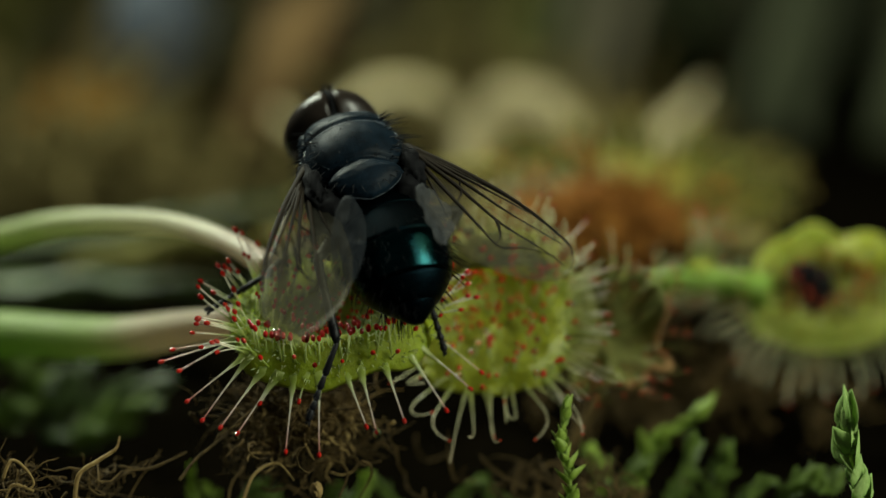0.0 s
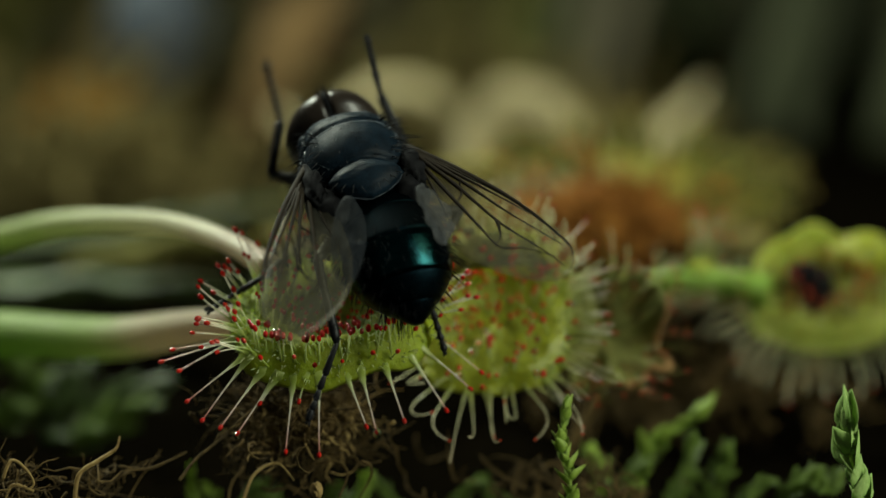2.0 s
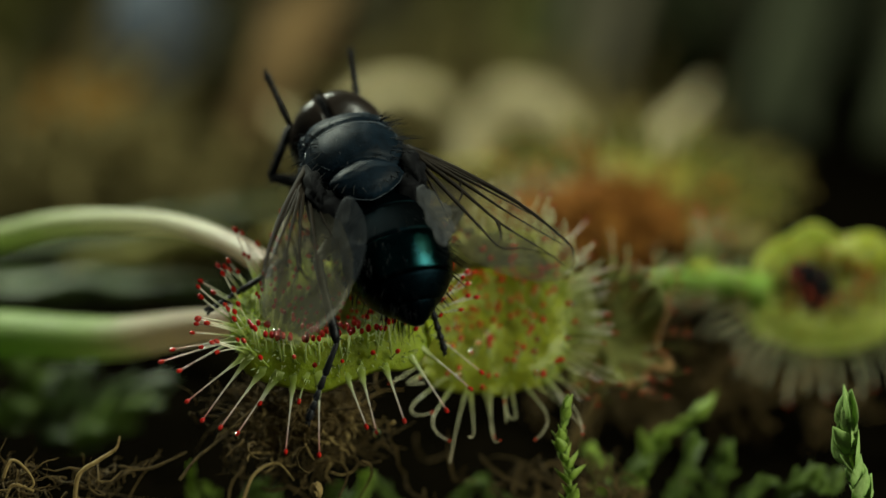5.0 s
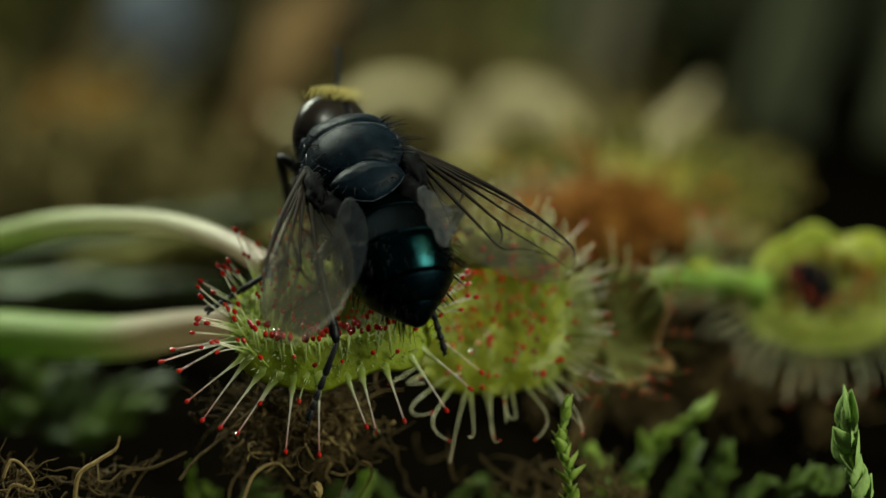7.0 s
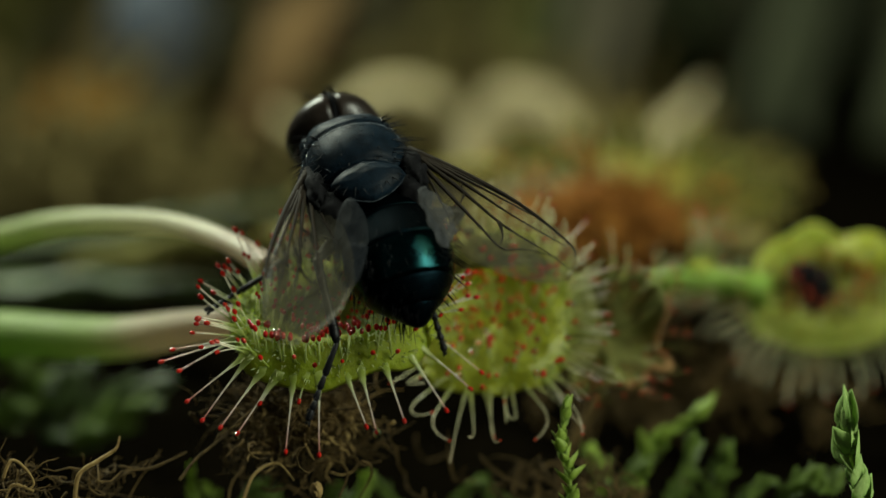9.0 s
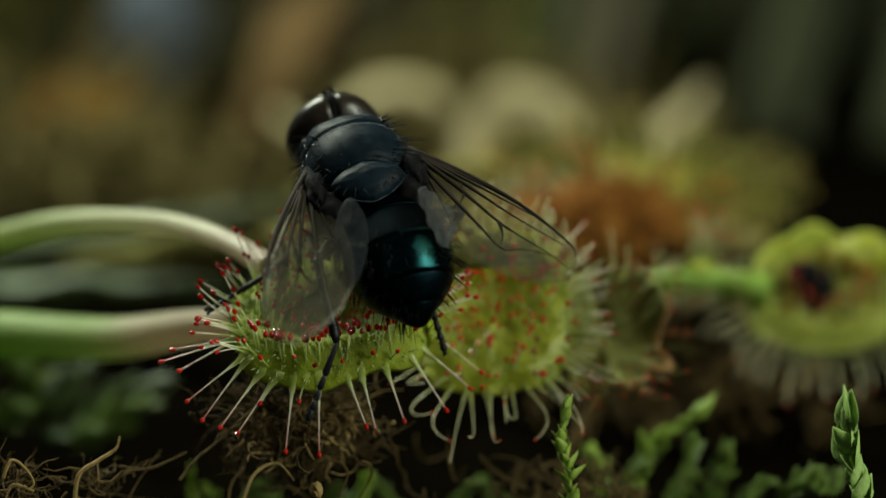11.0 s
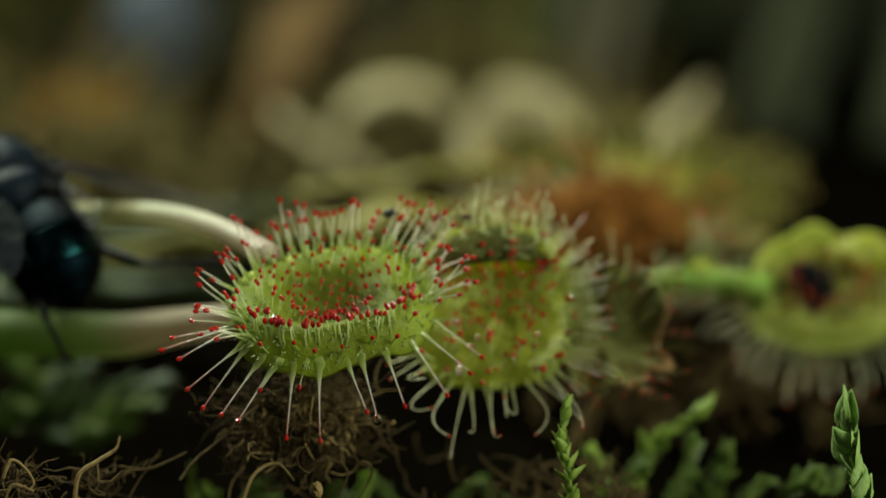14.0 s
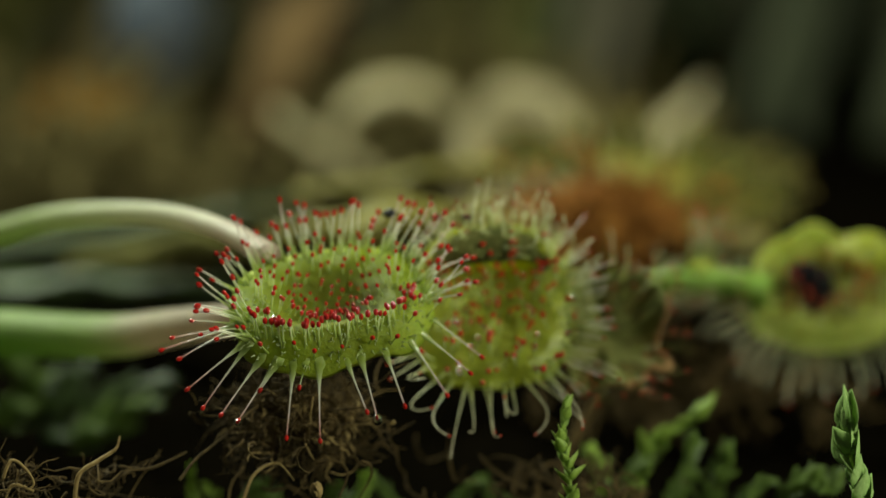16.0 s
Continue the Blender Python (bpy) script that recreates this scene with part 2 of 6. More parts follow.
M_HAIR = surface("black_hair", (0.002, 0.002, 0.0025), (0.006, 0.006, 0.007), 0.1, 0.8, 0.8, spec=0.1)
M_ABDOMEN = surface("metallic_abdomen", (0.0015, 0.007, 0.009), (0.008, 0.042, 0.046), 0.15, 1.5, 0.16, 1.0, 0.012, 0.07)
# Dusted bands, darkened further so that the highlight stays on one band.
M_ABDOMEN_DULL = surface("darkened_dusted_abdomen", (0.001, 0.0025, 0.004), (0.003, 0.009, 0.012), 0.15, 1.5, 0.46, 1.0, 0.012, 0.07)
M_EYE = surface("compound_eye", (0.010, 0.0075, 0.0055), (0.028, 0.020, 0.015), 0.08, 0.8, 0.3, 0.0, 0.006, 0.05, 0.0, 0.12, spec=0.25)
M_FACE = surface("silvery_face", (0.28, 0.27, 0.22), (0.55, 0.53, 0.46), 0.1, 0.6, 0.6, 0.0, 0.02, 0.08)
M_CREAM = surface("yellow_hair", (0.35, 0.28, 0.06), (0.6, 0.5, 0.15), 0.1, 0.6, 0.6)
M_WING = wing_material("wing_membrane", (0.155, 0.150, 0.120), 0.83, 0.33, 0.37)
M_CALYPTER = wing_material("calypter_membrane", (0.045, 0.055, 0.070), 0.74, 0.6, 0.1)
# Lighter copy for the right scale: the light on it is in the colour.
M_CALYPTER_LIT = wing_material("lit_calypter_membrane", (0.20, 0.22, 0.25), 0.84, 0.5, 0.2)
M_VEIN = surface("wing_vein", (0.012, 0.009, 0.006), (0.022, 0.016, 0.010), 0.1, 0.5, 0.7, spec=0.1)


# ---- mesh code ----
class Geo:
    def __init__(self):
        self.v, self.f = [], []

    def tube(self, pts, radii, n=6, flat=1.0, side=None, blunt=True):
        """A tapering tube along points; flat squeezes it across side."""
        pts = [Vector(p) for p in pts]
        if isinstance(radii, (int, float)):
            radii = [radii] * len(pts)
        start = len(self.v)
        ref = Vector(side) if side else Vector((0.31, 0.2, 0.93))
        for i, p in enumerate(pts):
            way = (pts[min(i + 1, len(pts) - 1)] - pts[max(i - 1, 0)]).normalized()
            a = way.cross(ref)
            if a.length < 1e-4:
                a = way.cross(Vector((1, 0.1, 0)))
            a.normalize()
            b = a.cross(way)
            ref = b.copy()
            for k in range(n):
                g = 2 * math.pi * k / n
                self.v.append(p + a * (math.cos(g) * radii[i]) + b * (math.sin(g) * radii[i] * flat))
        for i in range(len(pts) - 1):
            for k in range(n):
                q = start + i * n
                self.f.append((q + k, q + (k + 1) % n, q + n + (k + 1) % n, q + n + k))
        if blunt:
            self.f.append(tuple(start + k for k in reversed(range(n))))
            q = start + (len(pts) - 1) * n
            self.f.append(tuple(q + k for k in range(n)))
        return self

    def ball(self, c, r, turn=None, nu=16, nv=10, fn=None):
        """An ellipsoid with its poles along its own y; fn(unit) scales it."""
        c, start = Vector(c), len(self.v)
        r = (r, r, r) if isinstance(r, (int, float)) else r
        for j in range(nv + 1):
            th = math.pi * j / nv
            for i in range(nu):
                ph = 2 * math.pi * i / nu
                u = Vector((math.sin(th) * math.cos(ph), math.cos(th), math.sin(th) * math.sin(ph)))
                k = fn(u) if fn else 1.0
                p = Vector((u.x * r[0], u.y * r[1], u.z * r[2])) * k
                self.v.append(c + (turn @ p if turn else p))
        for j in range(nv):
            for i in range(nu):
                q = start + j * nu
                self.f.append((q + i, q + nu + i, q + nu + (i + 1) % nu, q + (i + 1) % nu))
        return self

    def grid(self, rows, thick=None):
        """A sheet from rows of points; thick gives it a second side that far along a vector."""
        start, n, m = len(self.v), len(rows[0]), len(rows)
        for row in rows:
            self.v.extend(Vector(p) for p in row)
        for j in range(m - 1):
            for i in range(n - 1):
                q = start + j * n + i
                self.f.append((q, q + 1, q + n + 1, q + n))
        if thick is not None:
            off, t = len(self.v), Vector(thick)
            for row in rows:
                self.v.extend(Vector(p) + t for p in row)
            for j in range(m - 1):
                for i in range(n - 1):
                    q = off + j * n + i
                    self.f.append((q + n, q + n + 1, q + 1, q))
            edge = [start + i for i in range(n)] + [start + j * n + n - 1 for j in range(1, m)]
            edge += [start + (m - 1) * n + i for i in range(n - 2, -1, -1)] + [start + j * n for j in range(m - 2, 0, -1)]
            d = off - start
            for a, b in zip(edge, edge[1:] + edge[:1]):
                self.f.append((b, a, a + d, b + d))
        return self


HOME = {}


def mesh_of(name, geo, material, at=(0, 0, 0), smooth=True):
    at = Vector(at)
    me = bpy.data.meshes.new(name)
    me.from_pydata([tuple((Vector(v) - at) * MM) for v in geo.v], [], geo.f)
    me.materials.append(material)
    me.polygons.foreach_set("use_smooth", [smooth] * len(me.polygons))
    me.update()
    return me


def part(name, geo, material, parent=None, label="", at=None, smooth=True):
    """One mesh object; its points are given in the space of the whole thing, at is where its own origin lies."""
    home = HOME.get(parent, Vector())
    at = Vector(at) if at is not None else home
    ob = new(name, mesh_of(name, geo, material, at, smooth))
    ob.parent = parent
    ob.location = (at - home) * MM
    HOME[ob] = at
    return tagged(ob, label)


def thing(name, at, label, category, group="", kind=""):
    ob = new(name)
    ob.empty_display_size = 0.002
    ob.location = Vector(at) * MM
    HOME[ob] = Vector(at)
    return tagged(ob, label, category, group, kind)


def lone(name, geo, material, at, label, category, group="", kind=""):
    """A thing of one mesh."""
    return tagged(part(name, geo, material, None, label, at), label, category, group, kind)


def smooth_path(pts, n=24):
    """Points along a smooth curve through pts."""
    pts = [Vector(p) for p in pts]
    out = []
    for k in range(n + 1):
        s = k / n * (len(pts) - 1)
        i = min(int(s), len(pts) - 2)
        f = s - i
        a, b, c, d = pts[max(i - 1, 0)], pts[i], pts[i + 1], pts[min(i + 2, len(pts) - 1)]
        out.append(0.5 * ((2 * b) + (c - a) * f + (2 * a - 5 * b + 4 * c - d) * f * f + (3 * b - a - 3 * c + d) * f ** 3))
    return out


def spread(values, n):
    """n + 1 values along a list of values."""
    return [float(x) for x in np.interp(np.linspace(0, len(values) - 1, n + 1), range(len(values)), values)]


def smoothstep(a, b, x):
    t = min(1.0, max(0.0, (x - a) / (b - a)))
    return t * t * (3 - 2 * t)


# ---- ground ----
def bumps(x, y):
    """Height of the peat, mm, at a place in mm; gentle beyond the near bog."""
    near = 1.0 / (1.0 + (math.hypot(x, y) / 300) ** 2)
    h = 2.6 * noise.noise((x * 0.05, y * 0.05, 1.3)) + 1.6 * noise.noise((x * 0.19, y * 0.19, 4.1))
    return h * near + (1 - near) * 12 * noise.noise((x * 0.004, y * 0.004, 0.5))


def build_ground():
    steps = [0.0]
    for k in range(46):
        steps.append(steps[-1] + 1.6 * 1.0 + 0.02 * 1.28 ** k)
    while steps[-1] < 700:
        steps.append(steps[-1] * 1.35)
    line = [-s for s in reversed(steps[1:])] + steps
    rows = [[(x, y, bumps(x, y)) for x in line] for y in line]
    ob = part("ground", Geo().grid(rows), M_PEAT_SHADED, None, "dark wet peat soil under moss and sundews")
    tagged(ob, "", "ground", "", "structure")


build_ground()


# ---- sundew leaves ----
def tentacle(leaf, base, way, bend, length, r0, r1, gland, stalk_mat, gland_mat, drop=0.0, curl=0.0, rng=random, n=8, name="tentacle", web=None):
    """One stalk on the leaf with its gland, and its drop of dew."""
    base, way, bend = Vector(base), Vector(way).normalized(), Vector(bend)
    pts, p, d = [base - way * 0.3], base.copy(), way.copy()
    pts.append(p.copy())
    axis = way.cross(bend)
    axis = axis.normalized() if axis.length > 1e-4 else Vector((1, 0, 0))
    for k in range(n):
        d = (d + bend * (length / n) * 0.5).normalized()
        if curl and k > n * 0.45:
            d = Matrix.Rotation(curl / n, 3, axis) @ d
        p = p + d * (length / n)
        pts.append(p.copy())
    radii = [r0 * (1.3 if web else 0.35)] + [(r1 + (r0 - r1) * (1 - k / n) ** 6) * (1 + 0.10 * math.sin(k * 2.3 + base.x * 5)) for k in range(n + 1)]
    ob = part(name, Geo().tube(pts, radii, 7, 0.5 if web else 1.0, web), stalk_mat, leaf, "", base)
    if gland > 0:
        tip = pts[-1] + d * gland * 0.5
        turn = d.to_track_quat("Y", "Z").to_matrix()
        part("gland", Geo().ball(tip, (gland * 0.8, gland * 1.15, gland * 0.8), turn, 10, 7), gland_mat, ob, "red gland", tip)
        if drop > 0:
            c = tip + Vector((0, 0, -0.25 * drop)) + d * 0.3 * drop
            part("dew_drop", Geo().ball(c, (drop, drop, drop * 1.15), None, 14, 10), M_DEW, ob, "clear drop of dew", c)
    return ob


class Leaf:
    """A spoon-shaped sundew blade: centre, three axes, half sizes, and a profile height(r, angle)."""

    def __init__(self, c, across, normal, rx, ry, height, hood=0.0, square=0.0, near=1.0):
        self.hood, self.square, self.near = hood, square, near
        self.c, self.n = Vector(c), Vector(normal).normalized()
        x = Vector(across)
        self.x = (x - self.n * x.dot(self.n)).normalized()
        self.y = self.n.cross(self.x)
        self.rx, self.ry, self.height = rx, ry, height

    def at(self, r, a, lift=0.0):
        """A place on the blade; the far rim may be hooded forwards, the outline squarish."""
        k = self.hood * smoothstep(0.62, 1.0, r) * smoothstep(0.45, 0.95, math.sin(a))
        w = 1 - self.square * math.cos(4 * a)
        return (self.c + self.x * (self.rx * r * w * math.cos(a)) + self.y * (self.ry * r * w * math.sin(a) * (self.near if math.sin(a) < 0 else 1.0) - 0.75 * k * k)
                + self.n * (self.height(r, a) + lift + 1.25 * k))

    def normal(self, r, a):
        e = 0.02
        dr = self.at(r + e, a) - self.at(max(r - e, 0.01), a)
        da = self.at(r, a + e) - self.at(r, a - e)
        return dr.cross(da).normalized()

    def out(self, a):
        return (self.x * math.cos(a) * self.rx + self.y * math.sin(a) * self.ry).normalized()

    def blade(self, thick=0.5, nr=18, na=64, wob=0.03, seed=0.0):
        g = Geo()
        for side in (0, 1):
            start = len(g.v)
            for j in range(nr + 1):
                r = max(j / nr, 0.004)
                for i in range(na):
                    a = 2 * math.pi * i / na
                    edge = 1 + wob * noise.noise((math.cos(a) * 2, math.sin(a) * 2, seed)) * r
                    lift = 0.16 * noise.noise((r * 4 * math.cos(a), r * 4 * math.sin(a), seed + 3)) + 0.03 * noise.noise((r * 13 * math.cos(a), r * 13 * math.sin(a), seed + 7))
                    t = 0 if side == 0 else -thick * (1 - 0.75 * r ** 3)
                    g.v.append(self.at(r * edge, a, t + lift))
            for j in range(nr):
                for i in range(na):
                    q = start + j * na
                    quad = (q + i, q + na + i, q + na + (i + 1) % na, q + (i + 1) % na)
                    g.f.append(quad if side == 0 else quad[::-1])
        half = (nr + 1) * na
        for i in range(na):
            a, b = nr * na + i, nr * na + (i + 1) % na
            g.f.append((a, a + half, b + half, b))
        return g


DOWN, UP = Vector((0, 0, -1)), Vector((0, 0, 1))


def front_leaf():
    """The spoon on which the fly sits: a shallow dish with a rounded, turned-down margin."""
    def height(r, a):
        back = 0.5 + 0.5 * math.sin(a)
        lip = max(r - 0.58, 0.0) / 0.42
        return -0.72 * (1 - smoothstep(0, 0.62, r)) - (0.3 + 1.0 * (1 - back)) * lip * lip + 0.5 * back * smoothstep(0.4, 1, r) + 0.3 * (1 - back) * smoothstep(0.25, 0.6, r)

    leaf = Leaf((-4.25, 0.62, 9.73), (0.961, 0.245, 0.160), (0.000, -0.477, 0.879), 4.15, 3.35, height, 0.0, 0.05, 0.8)
    ob = thing("sundew_leaf", leaf.c, "green spoon-shaped sundew leaf fringed with red-tipped dewy tentacles", "leaf", "sundew leaves")
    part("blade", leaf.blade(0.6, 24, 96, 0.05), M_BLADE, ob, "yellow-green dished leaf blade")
    path = smooth_path([(-31.52, 19.16, 5.06), (-24.08, 16.79, 8.87), (-19.47, 13.99, 10.27), (-16.75, 12.62, 11.12), (-13.80, 10.68, 11.65), (-11.13, 8.17, 11.95), (-8.76, 5.07, 11.84), (-6.80, 2.90, 11.17)], 40)
    part("petiole", Geo().tube(path, spread([0.76, 0.76, 0.72, 0.68, 0.62, 0.56, 0.54, 0.65], 40), 14, 0.8), M_PETIOLE, ob, "pale green leaf stalk")
    rng = random.Random(4)
    # the dish: short glands, standing up
    gold = math.pi * (3 - math.sqrt(5))
    for k in range(165):
        r = 0.80 * math.sqrt((k + 0.5) / 165)
        a = k * gold + rng.uniform(-0.15, 0.15)
        r *= rng.uniform(0.94, 1.05)
        back = 0.5 + 0.5 * math.sin(a)
        if back < 0.42 and r > 0.50:
            continue
        n = leaf.normal(r, a)
        way = n + UP * 0.25 - leaf.out(a) * 0.15 * (1 - back) + Vector((rng.uniform(-.15, .15), rng.uniform(-.15, .15), 0))
        length = 0.28 + 0.85 * smoothstep(0.35, 0.85, r) * rng.uniform(0.8, 1.15)
        tentacle(ob, leaf.at(r, a), way, leaf.out(a) * 0.1, length, 0.05, 0.026, rng.uniform(0.08, 0.115), M_STALK_SHORT, M_GLAND, 0.0, 0, rng, 4)
    # the row along the front edge of the dish: pale stalks up the lip, red heads along its crest
    for k in range(54):
        a = -2.98 + 2.8 * (k + rng.uniform(-0.35, 0.35)) / 53
        r = rng.uniform(0.64, 0.86)
        foot, crest = leaf.at(r, a), leaf.at(0.58, a)
        length = max(crest.z - foot.z, 0.0) + rng.uniform(0.06, 0.34)
        way = UP + leaf.out(a) * rng.uniform(0.0, 0.25) + leaf.x * rng.uniform(-0.15, 0.15)
        tentacle(ob, foot, way, leaf.n * 0.15, length, 0.075, 0.034, rng.uniform(0.10, 0.14), M_STALK_SHORT, M_GLAND, 0.15 if rng.random() < 0.05 else 0.0, 0, rng, 5)
    # the rounded margin: longer ones
    for k in range(46):
        a = 2 * math.pi * (k + rng.uniform(-0.3, 0.3)) / 46
        back = 0.5 + 0.5 * math.sin(a)
        if back < 0.3 and k % 2:
            continue
        r = rng.uniform(0.84, 0.94)
        n = leaf.normal(r, a)
        way = n * 0.5 + leaf.out(a + rng.gauss(0, 0.3)) * 0.35 + UP * (0.5 + 0.2 * (1 - back))
        length = rng.uniform(0.7, 1.4) * (0.45 + 1.0 * back)
        tentacle(ob, leaf.at(r, a), way, UP * 0.15, length, 0.08, 0.03, rng.uniform(0.09, 0.13), M_STALK, M_GLAND, 0.0, 0, rng, 6)
    # the fringe at the sides and back
    for k in range(52):
        a = -0.35 + (math.pi + 0.7) * (k + rng.uniform(-1.0, 1.0)) / 51
        back = 0.5 + 0.5 * math.sin(a)
        way = leaf.out(a + rng.gauss(0, 0.18)) * 1.0 + leaf.n * (0.1 + 0.75 * back + rng.gauss(0, 0.25)) + UP * 0.45 * smoothstep(0.5, 1, back)
        length = rng.uniform(1.1, 2.4)
        tentacle(ob, leaf.at(rng.uniform(0.88, 0.98), a), way, UP * rng.uniform(-0.3, 0.35) + leaf.x * rng.uniform(-0.3, 0.3), length, 0.12, 0.028, rng.uniform(0.10, 0.13), M_STALK, M_GLAND, 0.0, 0, rng, 8)
    # fine clear hairs all over the turned-down margin
    fuzz = Geo()
    for k in range(300):
        a, r = rng.uniform(-3.6, 0.5), rng.uniform(0.62, 1.0)
        foot, n = leaf.at(r, a), leaf.normal(r, a)
        way = (n + leaf.out(a) * 0.5 + Vector((rng.gauss(0, 0.4), rng.gauss(0, 0.4), rng.gauss(0, 0.4)))).normalized() * rng.uniform(0.10, 0.30)
        fuzz.tube([foot - way * 0.1, foot + way * 0.5, foot + way + DOWN * 0.03], [0.035, 0.014, 0.006], 4)
    part("fine_hair", fuzz, M_FUZZ, ob, "fine clear hairs on the leaf margin")
    for c, r in (((-2.13, 4.39, 12.70), 0.22), ((-0.29, 4.56, 12.51), 0.15), ((0.96, 4.95, 12.42), 0.17)):
        part("debris", Geo().ball(c, (r * 1.3, r, r * 0.8), None, 12, 8, lambda u: 1 + 0.5 * noise.noise(u * 2 + Vector(c))), M_CHITIN, ob, "dark crumb stuck on tentacles", c)
    # the hanging fringe in front: foot angle on the margin and where the tip hangs
    hang = [(-3.20, (-10.80, -0.45, 8.04), 0), (-3.20, (-10.08, -0.38, 7.69), 0), (-2.86, (-9.74, -1.06, 6.71), 0), (-2.78, (-9.07, -1.21, 6.01), 0), (-2.49, (-8.37, -1.63, 5.85), 0), (-2.31, (-7.73, -1.78, 5.67), 0.13),
            (-2.28, (-6.93, -1.63, 6.84), 0), (-2.13, (-5.97, -1.83, 5.04), 0), (-2.02, (-5.47, -1.56, 6.94), 0), (-1.88, (-4.53, -1.70, 4.91), 0), (-1.61, (-2.90, -1.35, 5.94), 0), (-1.46, (-2.64, -1.23, 5.69), 0.2),
            (-1.21, (-1.50, -0.94, 6.06), 0), (-0.93, (0.09, -0.52, 6.36), 0), (-0.77, (0.92, -0.17, 7.00), 0), (-3.20, (-10.41, -0.38, 8.56), 0), (-0.48, (1.45, 0.49, 7.61), 0)]
    for a, tip, drop in hang:
        base = leaf.at(0.97, a)
        reach = Vector(tip) - base
        sag = leaf.out(a) * 0.10 + UP * 0.04 + leaf.x * rng.uniform(-0.06, 0.06)
        way = reach.normalized() + sag * 1.4
        tentacle(ob, base - leaf.normal(0.97, a) * 0.10, way, -sag * 1.6 / max(reach.length, 0.5), reach.length, 0.25, 0.029, 0.11, M_STALK, M_GLAND, drop, 0, rng, 14, web=leaf.normal(0.97, a))
    return ob


def back_leaf():
    """A deeper cup behind, facing the lens, its far rim folded over."""
    def height(r, a):
        back = 0.5 + 0.5 * math.sin(a)
        return -0.6 * (1 - r * r) * (0.5 + 0.6 * back) - 0.7 * (1 - back) * smoothstep(0.7, 1.05, r) + 0.9 * smoothstep(0.75, 1.0, back) * smoothstep(0.6, 1, r)

    leaf = Leaf((2.01, 4.50, 8.73), (0.994, 0.106, 0.032), (0.040, -0.818, 0.573), 3.4, 3.35, height, 0.3, 0.04)
    ob = thing("sundew_leaf", leaf.c, "yellow-green cupped sundew leaf with pale curling fringe tentacles", "leaf", "sundew leaves")
    part("blade", leaf.blade(0.6, 24, 96, 0.10, 5.0), M_BLADE_OLIVE, ob, "yellow-green cupped leaf blade")
    path = smooth_path([(-30.98, 16.84, 3.68), (-23.40, 14.12, 5.57), (-19.29, 12.20, 6.18), (-16.12, 10.71, 6.34), (-13.50, 9.24, 6.65), (-10.70, 7.74, 7.40), (-7.07, 6.41, 8.06), (-3.34, 6.22, 8.10), (0.37, 5.88, 7.93)], 40)
    part("petiole", Geo().tube(path, spread([1.22, 1.22, 1.2, 1.16, 1.08, 0.9, 0.67, 0.55, 0.6], 40), 14, 0.84), M_PETIOLE_GREEN, ob, "thick green leaf stalk")
    edge = [leaf.at(0.80, a, 0.45) for a in np.linspace(0.55, 2.55, 20)]
    rim = Geo().tube(edge, spread([0.15, 0.5, 0.75, 0.8, 0.6, 0.15], 20), 18)
    rim.v = [v + 0.3 * Vector((noise.noise(v * 1.3), noise.noise(v * 1.3 + Vector((9, 0, 0))), noise.noise(v * 1.3 + Vector((0, 9, 0))))) for v in rim.v]
    part("curled_edge", rim, M_BLADE_DULL, ob, "dull olive edge curled inwards")
    for v in edge:
        for k in range(6):
            way = Vector((random.Random(k + v.x).gauss(0, 0.5), random.Random(k * v.x).uniform(-0.6, 0.4), random.Random(k - v.x).uniform(-0.2, 1.3)))
            foot = v + way.normalized() * 0.5 + Vector((0.15 * k - 0.2, 0, 0))
            tentacle(ob, foot, way, UP * 0.3, 0.5 + 0.22 * k, 0.08, 0.030, 0.08 if k % 3 == 0 else 0.0, M_STALK_PALE, M_GLAND_DULL, 0, 0.5 * k, random, 6)
    rng = random.Random(11)
    gold = math.pi * (3 - math.sqrt(5))
    for k in range(115):
        r = 0.95 * math.sqrt((k + 0.5) / 115)
        a = k * gold + rng.uniform(-0.3, 0.3)
        way = leaf.normal(r, a) + UP * 0.3 + Vector((rng.uniform(-.3, .3), 0, rng.uniform(-.3, .3)))
        tentacle(ob, leaf.at(r, a), way, UP * 0.2, 0.3 + 0.9 * r * rng.uniform(0.6, 1.2), 0.06, 0.032, rng.uniform(0.10, 0.15), M_STALK_SHORT, M_GLAND, 0.16 if rng.random() < 0.22 and math.sin(a) < 0.2 else 0.0, 0, rng, 4)
    for k in range(72):
        a = 2 * math.pi * (k + rng.uniform(-0.4, 0.4)) / 72
        if -2.6 < (a - 2 * math.pi if a > math.pi else a) < -0.6 and k % 3 == 0:
            continue
        back = 0.5 + 0.5 * math.sin(a)
        low = smoothstep(0.35, 0.0, back)
        way = leaf.out(a + rng.gauss(0, 0.2)) + leaf.n * rng.uniform(0.0, 0.9) * (1 - 0.6 * low)
        length = rng.uniform(1.0, 2.3)
        tentacle(ob, leaf.at(rng.uniform(0.93, 1.0), a), way, (DOWN * 0.35 * low + leaf.n * 0.3), length * (1 + 0.7 * low), 0.10, 0.027, 0.08 if rng.random() < 0.7 else 0.0,
                 M_STALK_PALE, M_GLAND_DULL, 0.0, rng.choice((0, 1.0, 2.5, 4.5, 6.5)) if low > 0.2 else rng.uniform(0, 0.8), rng, 10)
    for k in range(18):
        a = -1.0 + 1.7 * (k + rng.uniform(-0.4, 0.4)) / 17
        way = leaf.out(a + rng.gauss(0, 0.15)) + leaf.n * rng.uniform(-0.2, 0.7)
